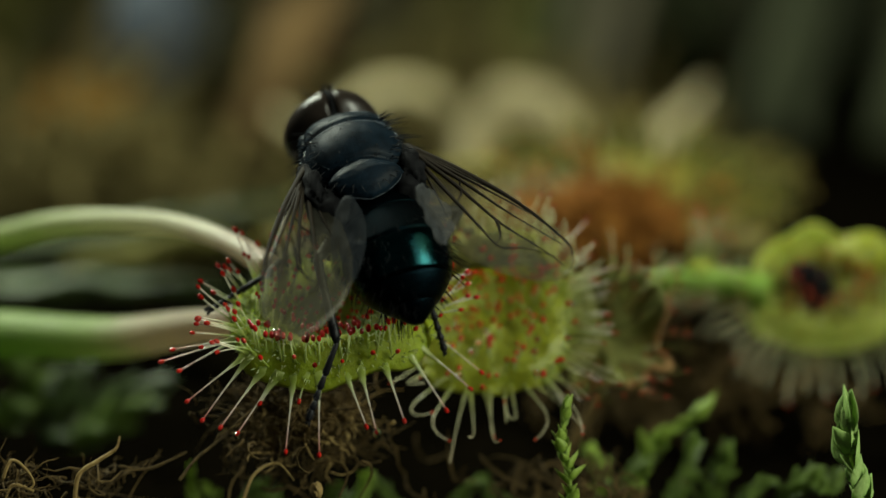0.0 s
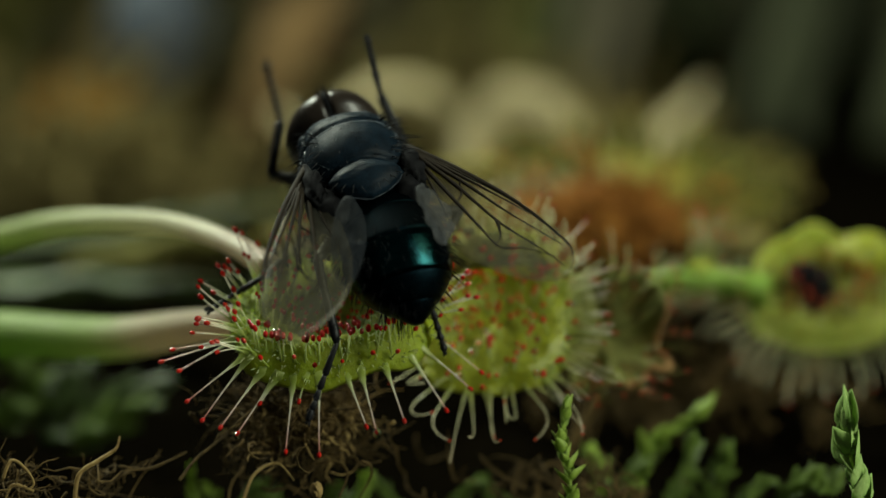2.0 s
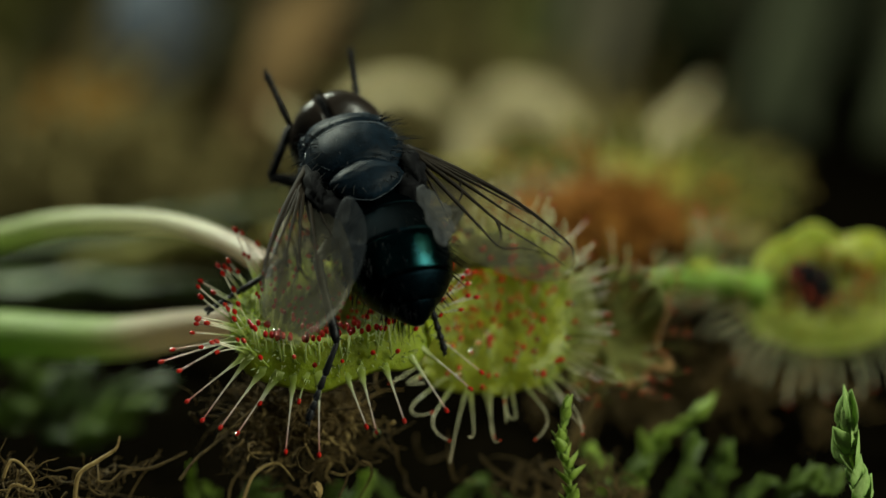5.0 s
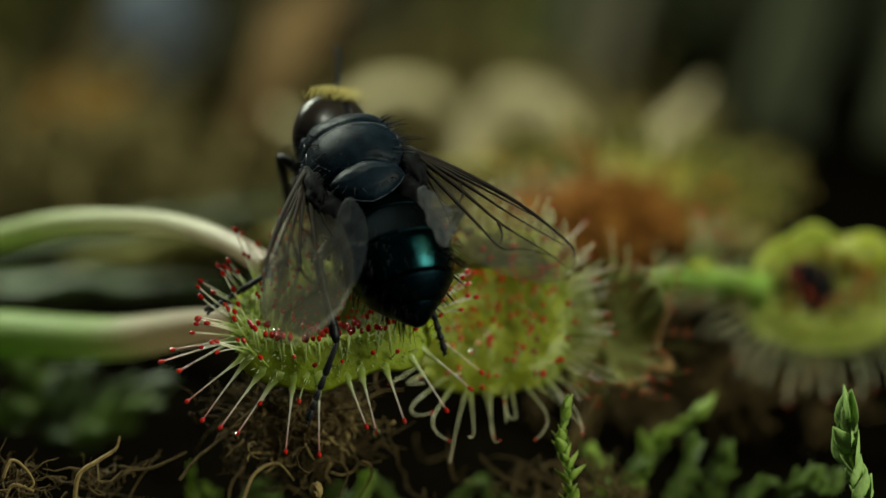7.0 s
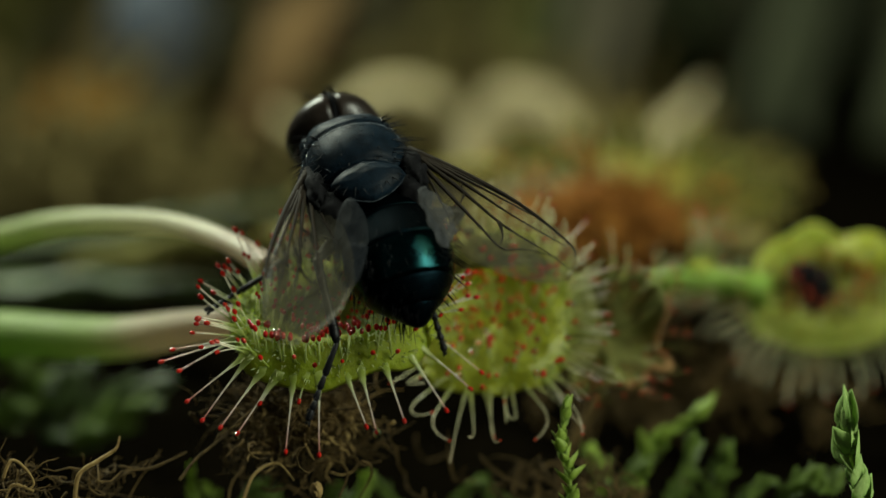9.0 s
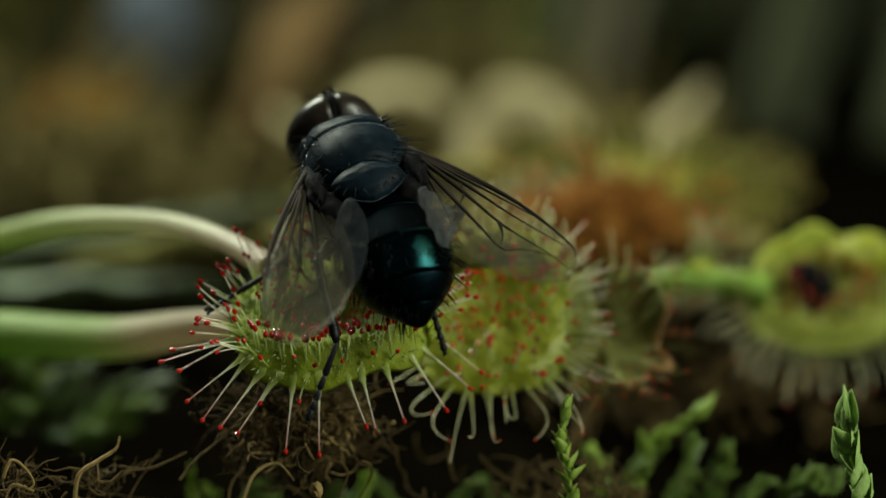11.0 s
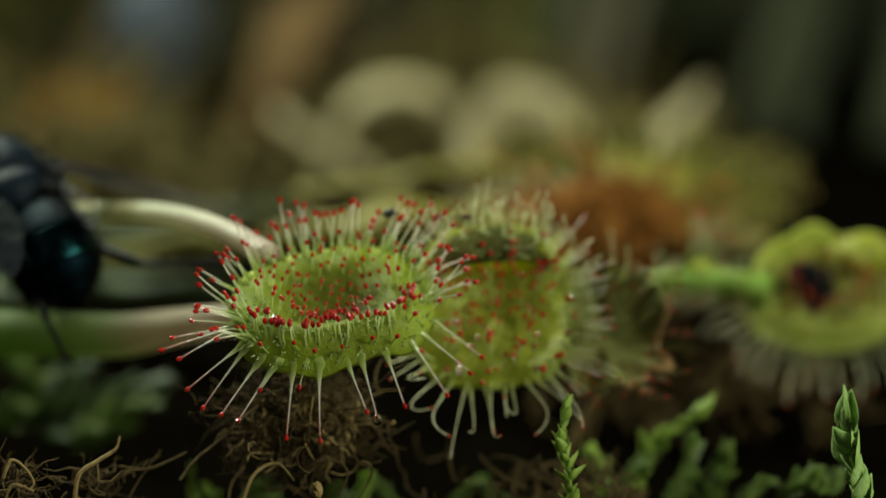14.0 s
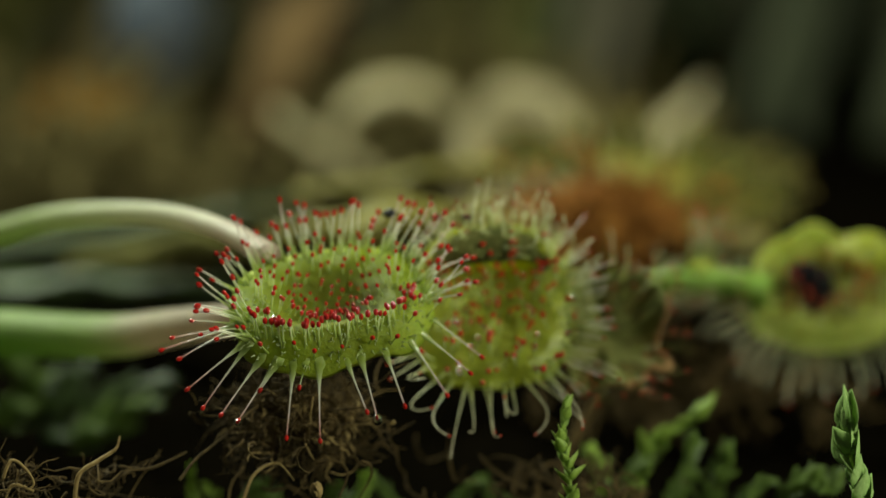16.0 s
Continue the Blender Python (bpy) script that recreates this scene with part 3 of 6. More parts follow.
        tentacle(ob, leaf.at(rng.uniform(0.90, 0.99), a), way, DOWN * rng.uniform(-0.15, 0.3), rng.uniform(1.3, 2.4), 0.10, 0.028, 0.08 if rng.random() < 0.4 else 0.0, M_STALK, M_GLAND_DULL, 0.0, 0.0, rng, 9)
    return ob


def withered_leaf():
    """An old dark blade, curled round behind the cup."""
    def height(r, a):
        return 1.2 * r * r + 0.6 * math.sin(3 * a) * r + 0.4 * math.sin(7 * a + 1) * r * r

    leaf = Leaf((6.70, 7.72, 6.83), (0.976, 0.130, 0.175), (0.101, -0.825, 0.556), 2.4, 2.9, height)
    ob = thing("sundew_leaf", leaf.c, "withered dark brown-green sundew leaf with curled edge", "leaf", "sundew leaves")
    part("blade", leaf.blade(0.35, 20, 72, 0.4, 9.0), M_BLADE_DULL, ob, "dark withered olive blade")
    edge = [leaf.at(1 + 0.4 * noise.noise((math.cos(a) * 2, math.sin(a) * 2, 9.0)), a, 0.05) for a in np.linspace(-2.0, 0.15, 60)]
    edge = [v + 0.25 * Vector((noise.noise(v * 1.7), noise.noise(v * 1.7 + Vector((9, 0, 0))), noise.noise(v * 1.7 + Vector((0, 9, 0))))) for v in edge]
    part("curled_edge", Geo().tube(edge, [0.05 + 0.13 * math.sin(math.pi * k / 59) * (1 + 0.5 * noise.noise(v * 1.1)) for k, v in enumerate(edge)], 10, 0.6), M_BLADE_OLD, ob, "dry tan curled edge")
    part("petiole", Geo().tube(smooth_path([(7.02, 8.04, 5.79), (6.34, 8.20, 3.81), (5.41, 8.40, 2.04), (4.95, 8.51, -0.22)], 16), spread([0.2, 0.22, 0.25], 16), 8), M_FIBRE, ob)
    rng = random.Random(21)
    for k in range(140):
        a, r = rng.uniform(0, 2 * math.pi), rng.uniform(0.35, 1.0)
        way = leaf.out(a) * r + leaf.n * 0.5
        tentacle(ob, leaf.at(r, a), way, Vector((rng.uniform(-.4, .4), 0, rng.uniform(-.4, .4))), rng.uniform(0.8, 1.8), 0.055, 0.024, 0.09 if rng.random() < 0.5 else 0, (M_STALK_PALE, M_STALK_OLIVE, M_STALK_RUST, M_STALK_OLIVE)[k % 4], M_GLAND_DULL, 0, rng.uniform(0, 1.5), rng, 6)
    return ob


def right_leaf():
    """A leaf farther back that has closed over dark remains."""
    def height(r, a):
        back = 0.5 + 0.5 * math.sin(a)
        return -0.5 * (1 - r ** 2) + 0.9 * back * smoothstep(0.5, 1, r) - 0.9 * (1 - back) * smoothstep(0.7, 1, r)

    leaf = Leaf((17.10, 14.41, 7.42), (1.000, 0.000, 0.030), (-0.050, -0.724, 0.688), 3.8, 3.1, height, 0.0, 0.0, 0.74)
    ob = thing("sundew_leaf", leaf.c, "yellow-green sundew leaf curled around dark insect remains", "leaf", "sundew leaves")
    part("blade", leaf.blade(0.9, wob=0.2, seed=14.0), M_BLADE_SHADY, ob)
    path = smooth_path([(6.53, 16.21, 6.06), (9.25, 15.48, 7.63), (11.48, 15.02, 7.90), (13.18, 14.49, 7.79), (14.41, 14.23, 7.48)], 20)
    part("petiole", Geo().tube(path, spread([0.40, 0.5, 0.65, 0.8, 0.95], 20), 10, 0.8), M_STALK_GREEN, ob, "green leaf stalk")
    rng = random.Random(31)
    for k in range(110):
        p = path[rng.randrange(3, 18)]
        out = Vector((rng.gauss(0, 0.4), rng.gauss(-0.3, 0.6), rng.gauss(0, 1))).normalized()
        tentacle(ob, p + out * 0.38, out, UP * 0.1, rng.uniform(0.5, 1.3), 0.10, 0.035, 0.09 if rng.random() < 0.3 else 0, M_STALK_PALE, M_GLAND_DULL, 0, 0, rng, 4)
    for k in range(70):
        a, r = k * 2.39996, 0.85 * math.sqrt((k + 0.5) / 70)
        tentacle(ob, leaf.at(r, a), leaf.normal(r, a) + UP * 0.2, UP * 0.1, rng.uniform(0.5, 1.6), 0.09, 0.04, rng.uniform(0.14, 0.20) if 0.35 < r < 0.6 else 0.08, M_STALK_RED if k % 3 == 0 or 0.35 < r < 0.6 else M_STALK_PALE, M_GLAND_DULL, 0, 0, rng, 4)
    for k in range(90):
        a = 2 * math.pi * (k + rng.uniform(-0.4, 0.4)) / 90
        low = 0.5 - 0.5 * math.sin(a)
        if low < 0.35 or (low >= 0.35 and k % 2):
            continue
        way = leaf.out(a) + leaf.n * 0.3 * (1 - low)
        tentacle(ob, leaf.at(0.97, a), way, DOWN * 0.4 * low + leaf.n * rng.uniform(-0.3, 0.3), rng.uniform(1.3, 2.4) * (1 + 0.25 * low), 0.13, 0.045, 0.09 if rng.random() < 0.4 else 0, M_STALK_PALE, M_GLAND_DULL, 0, rng.uniform(0, 1.2), rng, 7)
    part("folded_rim", Geo().ball(leaf.at(0.68, 0.95, 0.5), (1.3, 0.75, 0.85), None, 28, 18, lambda u: 1 + 0.3 * noise.noise(u * 2) + 0.1 * noise.noise(u * 8)), M_BLADE_OLIVE, ob, "bright yellow folded rim")
    c = leaf.at(0.16, 2.6, 0.5)
    prey = thing("insect_remains", c, "black digested insect remains held in a sundew leaf", "insect")
    part("body", Geo().ball(c, (0.8, 0.55, 1.15), None, 14, 10, lambda u: 1 + 0.35 * noise.noise(u * 2.2)), M_HAIR, prey)
    part("head", Geo().ball(c + Vector((-0.75, -0.1, 0.8)), (0.6, 0.5, 0.55), None, 12, 8, lambda u: 1 + 0.3 * noise.noise(u * 3)), M_HAIR, prey)
    for k in range(6):
        path = smooth_path([c, c + Vector((rng.uniform(-1, 1), -0.6, rng.uniform(0, 1))), c + Vector((rng.uniform(-2, 2), -0.7, rng.uniform(-1, 0.4)))], 6)
        part("leg", Geo().tube(path, 0.07, 5), M_HAIR, prey)
    return ob


def bud():
    """A small unopened leaf with a few pale, red-tipped tentacles."""
    foot = Vector((11.32, 13.62, 8.62))
    ob = thing("sundew_bud", foot, "small pale sundew bud with red-tipped tentacles", "bud", "sundew leaves")
    part("blade", Geo().ball(foot + Vector((0, 0, 0.2)), (0.5, 0.4, 0.3), None, 16, 10, lambda u: 1 + 0.2 * noise.noise(u * 2)), M_BLADE_SHADY, ob)
    rng = random.Random(5)
    for k in range(7):
        way = Vector((0.3 + rng.gauss(0, 0.45), rng.gauss(0, 0.3), 1.0))
        tentacle(ob, foot + Vector((rng.uniform(-0.5, 0.6), 0, 0.5)), way, UP * 0.1, rng.uniform(1.0, 2.4), 0.05, 0.026, 0.10, M_STALK_PALE, M_GLAND, 0, 0, rng, 5)


bud()
FRONT = front_leaf()
BACK = back_leaf()
withered_leaf()
right_leaf()


# ---- blurred plants behind ----
def bent_leaf(name, pts, radii, flat, mat, label, category, group="", side=None):
    path = smooth_path(pts, 36)
    g = Geo().tube(path, spread(radii, 36), 14, flat, side)
    g.v = [v + 0.4 * max(radii) * Vector((noise.noise(v * 0.35), noise.noise(v * 0.35 + Vector((9, 0, 0))), noise.noise(v * 0.35 + Vector((0, 9, 0))))) for v in g.v]
    return lone(name, g, mat, path[0], label, category, group)


bent_leaf("dead_leaf", [(-8.48, 71.44, 2.52), (-7.27, 72.16, 6.62), (-5.35, 71.64, 9.42), (-2.60, 71.79, 10.28), (0.04, 71.58, 9.05), (1.44, 72.03, 5.88), (2.15, 73.22, 1.08)], [0.4, 0.6, 0.95, 1.15, 1.2, 1.15, 1.1], 0.6, M_TAN, "pale tan dead leaf arched over the bog", "leaf", "arched dead leaves")
bent_leaf("dead_leaf", [(2.07, 67.62, 3.87), (2.46, 69.19, 7.02), (3.94, 69.51, 8.85), (5.99, 69.52, 8.92), (8.04, 69.22, 7.20), (9.96, 69.79, 4.67), (11.21, 71.18, 1.03)], [1.1, 1.5, 1.9, 2.1, 2.1, 1.9, 1.6], 0.6, M_TAN, "pale tan dead leaf arched over the bog", "leaf", "arched dead leaves")
bent_leaf("dead_leaf", [(-10.95, 68.84, 9.40), (-10.10, 68.51, 8.20), (-8.28, 68.19, 7.15), (-5.32, 67.81, 4.96), (-2.38, 68.35, 2.25)], [0.5, 0.9, 0.95, 1.0, 0.9], 0.6, M_TAN, "pale tan dead leaf leaning down", "leaf", "arched dead leaves")
bent_leaf("dead_leaf", [(16.75, 65.04, 10.95), (15.7, 64.79, 9.5), (14.3, 64.44, 7.9), (12.9, 64.13, 6.4), (11.6, 64.65, 4.3)], [0.5, 1.0, 1.4, 1.8, 2.0], 0.5, M_TAN, "pale pinkish dead leaf standing up as a spike", "leaf", "arched dead leaves")

bent_leaf("dead_leaf", [(-14.25, 80.00, 4.78), (-12.28, 84.00, 9.13), (-9.94, 90.00, 13.06), (-7.87, 96.00, 16.82)], [1.2, 2.0, 2.3, 1.6], 0.5, M_FAR_RUST, "brown withered leaf standing askew, out of focus", "leaf", "arched dead leaves")


def old_rosette():
    """A large old leaf behind, olive above and rusty below, with many tentacles."""
    def height(r, a):
        return 1.6 * (1 - r * r)

    leaf = Leaf((9.55, 30.02, 9.48), (0.993, -0.021, -0.117), (0.000, -0.477, 0.879), 7.4, 3.8, height)
    ob = thing("sundew_leaf", leaf.c, "large old olive sundew leaf with rusty underside", "leaf", "sundew leaves")
    part("blade", leaf.blade(0.8, wob=0.2, seed=17.0), M_OLIVE, ob)
    rng = random.Random(41)
    part("underside", Geo().ball((7.5, 23.83, 9.1), (3.9, 1.2, 1.9), None, 20, 12, lambda u: 1 + 0.35 * noise.noise(u * 2) + 0.25 * noise.noise(u * 7)), M_RUST, ob, "rusty brown withered underside")
    for k in range(170):
        a, r = rng.uniform(0, 2 * math.pi), math.sqrt(rng.uniform(0.05, 1))
        way = leaf.normal(r, a) * 0.8 + leaf.out(a) * r + Vector((0, 0, rng.uniform(-0.3, 0.6)))
        near = math.sin(a) < -0.1 and math.cos(a) < 0.75
        tentacle(ob, leaf.at(r, a), way, DOWN * 0.2, rng.uniform(1.2, 2.8), 0.22, 0.09, 0, M_STALK_RUST if near and k % 4 else M_STALK_OLIVE, M_GLAND_DULL, 0, 0, rng, 5)
    return ob


old_rosette()
bent_leaf("olive_leaf", [(-7.62, 32.07, 9.60), (-2.44, 33.11, 9.74), (2.23, 34.20, 10.17), (6.68, 35.24, 10.32)], [0.6, 1.0, 1.3, 0.8], 0.35, M_OLIVE, "long olive leaf lying behind", "leaf")
bent_leaf("olive_leaf", [(-8.64, 25.68, 7.92), (-4.55, 26.80, 8.49), (-0.11, 27.86, 8.76), (4.40, 28.83, 8.52)], [0.8, 1.6, 1.7, 1.2], 0.5, M_OLIVE, "yellow-olive leaf lying behind the green ones", "leaf")
bent_leaf("green_leaf", [(-25.54, 34.14, 4.06), (-20.06, 33.12, 4.05), (-14.09, 32.14, 4.23), (-9.00, 30.14, 4.39)], [1.3, 1.5, 1.3, 0.6], 0.4, M_GREEN, "dark green leaf lying on moss", "leaf")
bent_leaf("green_leaf", [(-18.74, 30.33, 5.52), (-15.88, 30.53, 6.65), (-13.01, 30.58, 6.93), (-9.86, 30.46, 6.22)], [0.8, 1.5, 1.5, 0.8], 0.45, M_OLIVE_DIM, "olive arching leaf beside the leaf stalks", "leaf")
bent_leaf("green_leaf", [(-26.84, 44.27, 3.90), (-20.16, 44.43, 4.84), (-14.76, 44.60, 5.78), (-8.40, 44.76, 6.72)], [1.2, 1.4, 1.2, 0.7], 0.4, M_GREEN, "green leaf lying behind", "leaf")


# ---- tangles of dead moss ----
def tangle(name, c, size, count, radius, mat, label, seed, longest=3.4, curl=1.3, solid=False):
    """A loose clump of curled dead fibres round c."""
    rng, g, c = random.Random(seed), Geo(), Vector(c)
    if solid:
        g.ball(c + Vector((0, 0.3 * size[1], -0.35 * size[2])), [0.45 * a for a in size], None, 40, 26, lambda u: 1 + 0.3 * noise.noise(u * 2.5) + 0.22 * noise.noise(u * 8))
    for k in range(count):
        p = c + Vector([rng.gauss(0, 0.45) * s for s in size])
        d = Vector((rng.gauss(0, 1), rng.gauss(0, 0.6), rng.gauss(0, 0.8))).normalized()
        axis = Vector((rng.gauss(0, 1), rng.gauss(0, 1), rng.gauss(0, 1))).normalized()
        n, length = 9, rng.uniform(0.35, 1) * longest
        w = rng.uniform(-curl, curl)
        pts = []
        for j in range(n):
            pts.append(p.copy())
            d = Matrix.Rotation(w * rng.uniform(0.3, 1.2), 3, axis) @ d
            p = p + d * length / n
        r = radius * rng.uniform(0.5, 1.3)
        g.tube(pts, [r * (1 - 0.7 * j / n) for j in range(n)], 5)
    return lone(name, g, mat, c, label, "moss", "", "stuff")


tangle("dead_moss", (-5.90, 2.0, 4.9), (2.9, 2.2, 1.9), 620, 0.055, M_FIBRE, "curled dead brown moss under the sundew leaf", 1, 3.4, 2.0)
# Golden fibres mixed in put the highlights of the clump into colour.
tangle("dead_moss", (-5.6, 1.3, 4.7), (2.6, 1.4, 1.6), 110, 0.06, M_STRAW, "golden dry moss fibres hanging under the leaf", 12, 2.6, 2.2)
tangle("dead_moss", (-16.65, -1.09, 2.92), (1.5, 1.6, 1.1), 70, 0.045, M_FIBRE, "curled dry brown moss fibres", 2, 3, 2.2)
tangle("dead_moss", (-13.63, -0.13, 2.65), (1.6, 2.0, 1.2), 34, 0.05, M_FIBRE, "curled dry brown moss fibres", 3, 3.4, 2.2)
tangle("dead_moss", (11.88, 20.58, 2.04), (8, 8, 2.0), 130, 0.12, M_FIBRE, "brown dead moss between the leaves", 4, 6)
tangle("dead_moss", (-22.3, 60.0, 9.9), (3.6, 3.0, 1.3), 130, 0.3, M_ORANGE, "orange-brown dead moss clump behind", 5, 3.5, solid=True)
tangle("dead_moss", (-24.06, 59.77, 5.43), (11, 8, 6), 200, 0.4, M_LITTER, "dark dead moss clump behind", 6, 12, solid=True)
tangle("dead_moss", (4.88, 2.24, 1.65), (5, 3, 0.8), 100, 0.07, M_FIBRE, "dark dead moss on the peat", 7)


tangle("dead_moss", (7.3, 21.88, 9.39), (5.0, 2.5, 2.6), 170, 0.12, M_RUST, "rusty withered tentacles and moss behind", 8, 3.5)
tangle("dead_moss", (1.5, 84.0, 5.2), (13, 3, 4.6), 420, 0.5, M_LITTER, "dull grey-tan litter under the arched dead leaves", 9, 11, solid=True)


def root(pts, r, mat, label):
    path = smooth_path(pts, 24)
    g = Geo().tube(path, [x * (1 + 0.25 * noise.noise((k * 0.6, x, 3))) for k, x in enumerate(spread([r, r, r * 0.4], 24))], 8)
    lone("root", g, mat, path[0], label, "root", "curled roots")


root([(-14.06, -2.17, 2.55), (-13.89, -1.99, 3.61), (-13.15, -1.80, 4.12), (-12.52, -1.62, 4.52), (-12.38, -1.44, 4.98)], 0.085, M_STRAW, "golden brown curled dry root")
root([(-16.79, -2.12, 3.42), (-16.46, -1.99, 4.17), (-15.94, -1.95, 3.82), (-15.62, -2.04, 3.29), (-15.83, -2.09, 3.02)], 0.065, M_STRAW, "golden brown curled dry root")
root([(-15.62, -2.10, 2.97), (-16.36, -2.15, 3.25), (-16.68, -2.24, 2.75)], 0.065, M_STRAW, "golden brown curled dry root")
root([(-10.16, -1.06, 3.13), (-9.60, -0.63, 3.81), (-9.03, -0.35, 4.25), (-8.40, 0.13, 4.67)], 0.06, M_FIBRE, "brown twig leaning under the leaf")
root([(-12.64, 0.01, 3.41), (-11.54, -0.01, 3.30), (-10.67, 0.14, 3.60), (-10.03, 0.40, 3.88)], 0.05, M_FIBRE, "thin brown root on the peat")
root([(-7.72, -1.21, 2.28), (-7.30, -0.73, 3.27), (-6.43, -0.55, 3.67), (-5.77, -0.76, 3.05)], 0.06, M_STRAW, "golden brown curled dry root")
root([(-4.02, -0.88, 2.41), (-3.70, -0.51, 3.33), (-4.36, -0.34, 3.73), (-4.91, -0.55, 3.11)], 0.05, M_FIBRE, "thin brown root on the peat")
lone("seed_husk", Geo().ball((-4.80, -2.77, 3.20), (0.2, 0.16, 0.3), None, 18, 14, lambda u: 1 + 0.7 * noise.noise(u * 3.5)), M_STRAW, (-4.80, -2.77, 3.20), "small pale seed husk on the moss", "seed")


# ---- moss sprigs ----
def moss_leaf_geo(length=1.45, width=0.52):
    g, rows = Geo(), []
    for j in range(7):
        t = j / 6
        w = width * math.sin(math.pi * (0.12 + 0.88 * t) ** 0.8) * (1 - 0.25 * t) + 0.01
        rows.append([(x * w, t * length, -0.55 * w * abs(x) ** 2 * -1 + 0.28 * t * t) for x in (-1, -0.5, 0, 0.5, 1)])
    return g.grid(rows, (0, 0, -0.035))


MOSS_MESH = mesh_of("moss_leaf", moss_leaf_geo(), M_MOSS)
M_MOSS_PALE = surface("pale_dusty_moss_leaf", (0.22, 0.37, 0.085), (0.45, 0.60, 0.20), 0.2, 1.0, 0.6, 0, 0.03, 0.12, 0.35, spec=0.3)
MOSS_MESH_PALE = mesh_of("moss_leaf", moss_leaf_geo(1.6, 0.62), M_MOSS_PALE)
# The next two leaves carry shade in their colour, for low shoots.
MOSS_MESH_DIM = mesh_of("moss_leaf", moss_leaf_geo(1.7, 0.36), M_GREEN)
MOSS_MESH_SHADED = mesh_of("moss_leaf", moss_leaf_geo(), M_MOSS_SHADED)


def sprig(pts, count, size, seed, label, dark=False, open_out=0.55, leaf_mesh=None):
    """A moss shoot: a stem with pointed leaves set in a spiral, overlapping."""
    path = smooth_path(pts, 30)
    ob = thing("moss_sprig", path[0], label, "moss", "moss sprigs")
    part("stem", Geo().tube(path, spread([0.16 * size, 0.12 * size, 0.07 * size], 30), 6), M_FIBRE if dark else M_MOSS, ob)
    rng = random.Random(seed)
    for k in range(count):
        s = (k + 0.4) / count
        i = min(int(s * 30), 29)
        p = path[i].lerp(path[i + 1], s * 30 - i)
        along = (path[i + 1] - path[i]).normalized()
        side = along.orthogonal().normalized()
        out = Matrix.Rotation(k * 2.2 + rng.uniform(-0.3, 0.3), 3, along) @ side
        spread_out = open_out * (1.15 - 0.85 * s ** 3) * rng.uniform(0.8, 1.2)
        y = (along + out * spread_out).normalized()
        z = (along - y * along.dot(y)).normalized() if spread_out > 0.05 else -out
        z = (-out - y * (-out).dot(y)).normalized()
        m = Matrix.Rotation(rng.gauss(0, 0.35), 3, y) @ Matrix.Rotation(rng.gauss(0, 0.2), 3, along)
        y, z = m @ y, m @ z
        x = y.cross(z)
        k_size = size * rng.uniform(0.65, 1.25) * (1.0 - 0.25 * s)
        leaf = new("leaf", leaf_mesh or (MOSS_MESH_SHADED if dark else MOSS_MESH))
        leaf.parent = ob
        m = Matrix((x, y, z)).transposed().to_4x4()
        leaf.matrix_basis = Matrix.Translation((p - HOME[ob] + out * 0.05) * MM) @ m @ Matrix.Scale(k_size, 4)
    return ob


sprig([(16.01, -2.73, 2.26), (15.84, -2.56, 3.21), (15.45, -2.30, 4.69), (15.36, -2.11, 5.81)], 17, 1.0, 1, "pale green pointed moss shoot standing upright", False, 0.45, MOSS_MESH_PALE)
sprig([(4.93, -1.26, 1.95), (4.88, -1.02, 3.35), (4.60, -0.79, 4.64), (4.77, -0.56, 5.92)], 30, 0.5, 2, "thin green moss shoot beside the leaf", False, 0.8)
for k, (a, b, c, s, o) in enumerate([((7.49, 6.97, -0.28), (8.68, 7.39, 2.06), (10.81, 7.69, 3.81), 1.0, 0.5), ((9.30, 5.99, -0.12), (10.12, 6.25, 1.38), (10.36, 6.50, 2.77), 0.8, 0.6),
                                     ((10.71, 5.99, -0.12), (11.41, 6.21, 1.15), (11.76, 6.39, 2.19), 0.8, 0.6), ((6.95, 5.99, -0.12), (6.72, 6.21, 1.15), (6.25, 6.41, 2.31), 0.8, 0.6),
                                     ((7.81, 5.02, 0.16), (7.58, 5.20, 1.19), (8.05, 5.32, 1.87), 0.8, 0.7), ((14.09, 5.02, 0.16), (14.33, 5.12, 0.73), (15.02, 5.26, 1.53), 0.9, 0.7),
                                     ((15.57, 4.05, 0.43), (15.34, 4.15, 1.00), (16.03, 4.27, 1.68), 0.8, 0.7), ((12.70, 5.00, 0.04), (12.47, 5.10, 0.61), (13.16, 5.20, 1.19), 0.8, 0.7)]):
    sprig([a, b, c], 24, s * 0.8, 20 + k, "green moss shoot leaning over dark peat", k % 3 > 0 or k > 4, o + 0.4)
for k, (x, y, low, high, size) in enumerate([(-10.2, 4.0, 0.6, 2.9, 0.6), (-8.4, 6.5, 0.0, 1.5, 0.8), (-6.6, 7.0, -0.3, 1.2, 0.8), (-5.0, 5.5, 0.0, 1.6, 0.7), (-3.4, 6.0, -0.2, 1.9, 0.8), (-1.8, 7.0, -0.4, 1.5, 0.8), (0.2, 6.0, -0.2, 1.6, 0.8),
                                                 (2.2, 7.0, -0.4, 1.4, 0.8), (-9.4, 7.5, -0.4, 1.0, 0.8), (-4.2, 8.0, -0.5, 1.2, 0.8), (3.6, 5.0, 0.0, 1.3, 0.7)]):
    lean = math.sin(2.3 * k) * 1.2
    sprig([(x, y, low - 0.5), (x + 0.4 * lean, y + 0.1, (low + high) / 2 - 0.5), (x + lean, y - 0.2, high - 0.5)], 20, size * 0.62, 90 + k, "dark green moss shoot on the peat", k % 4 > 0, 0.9)
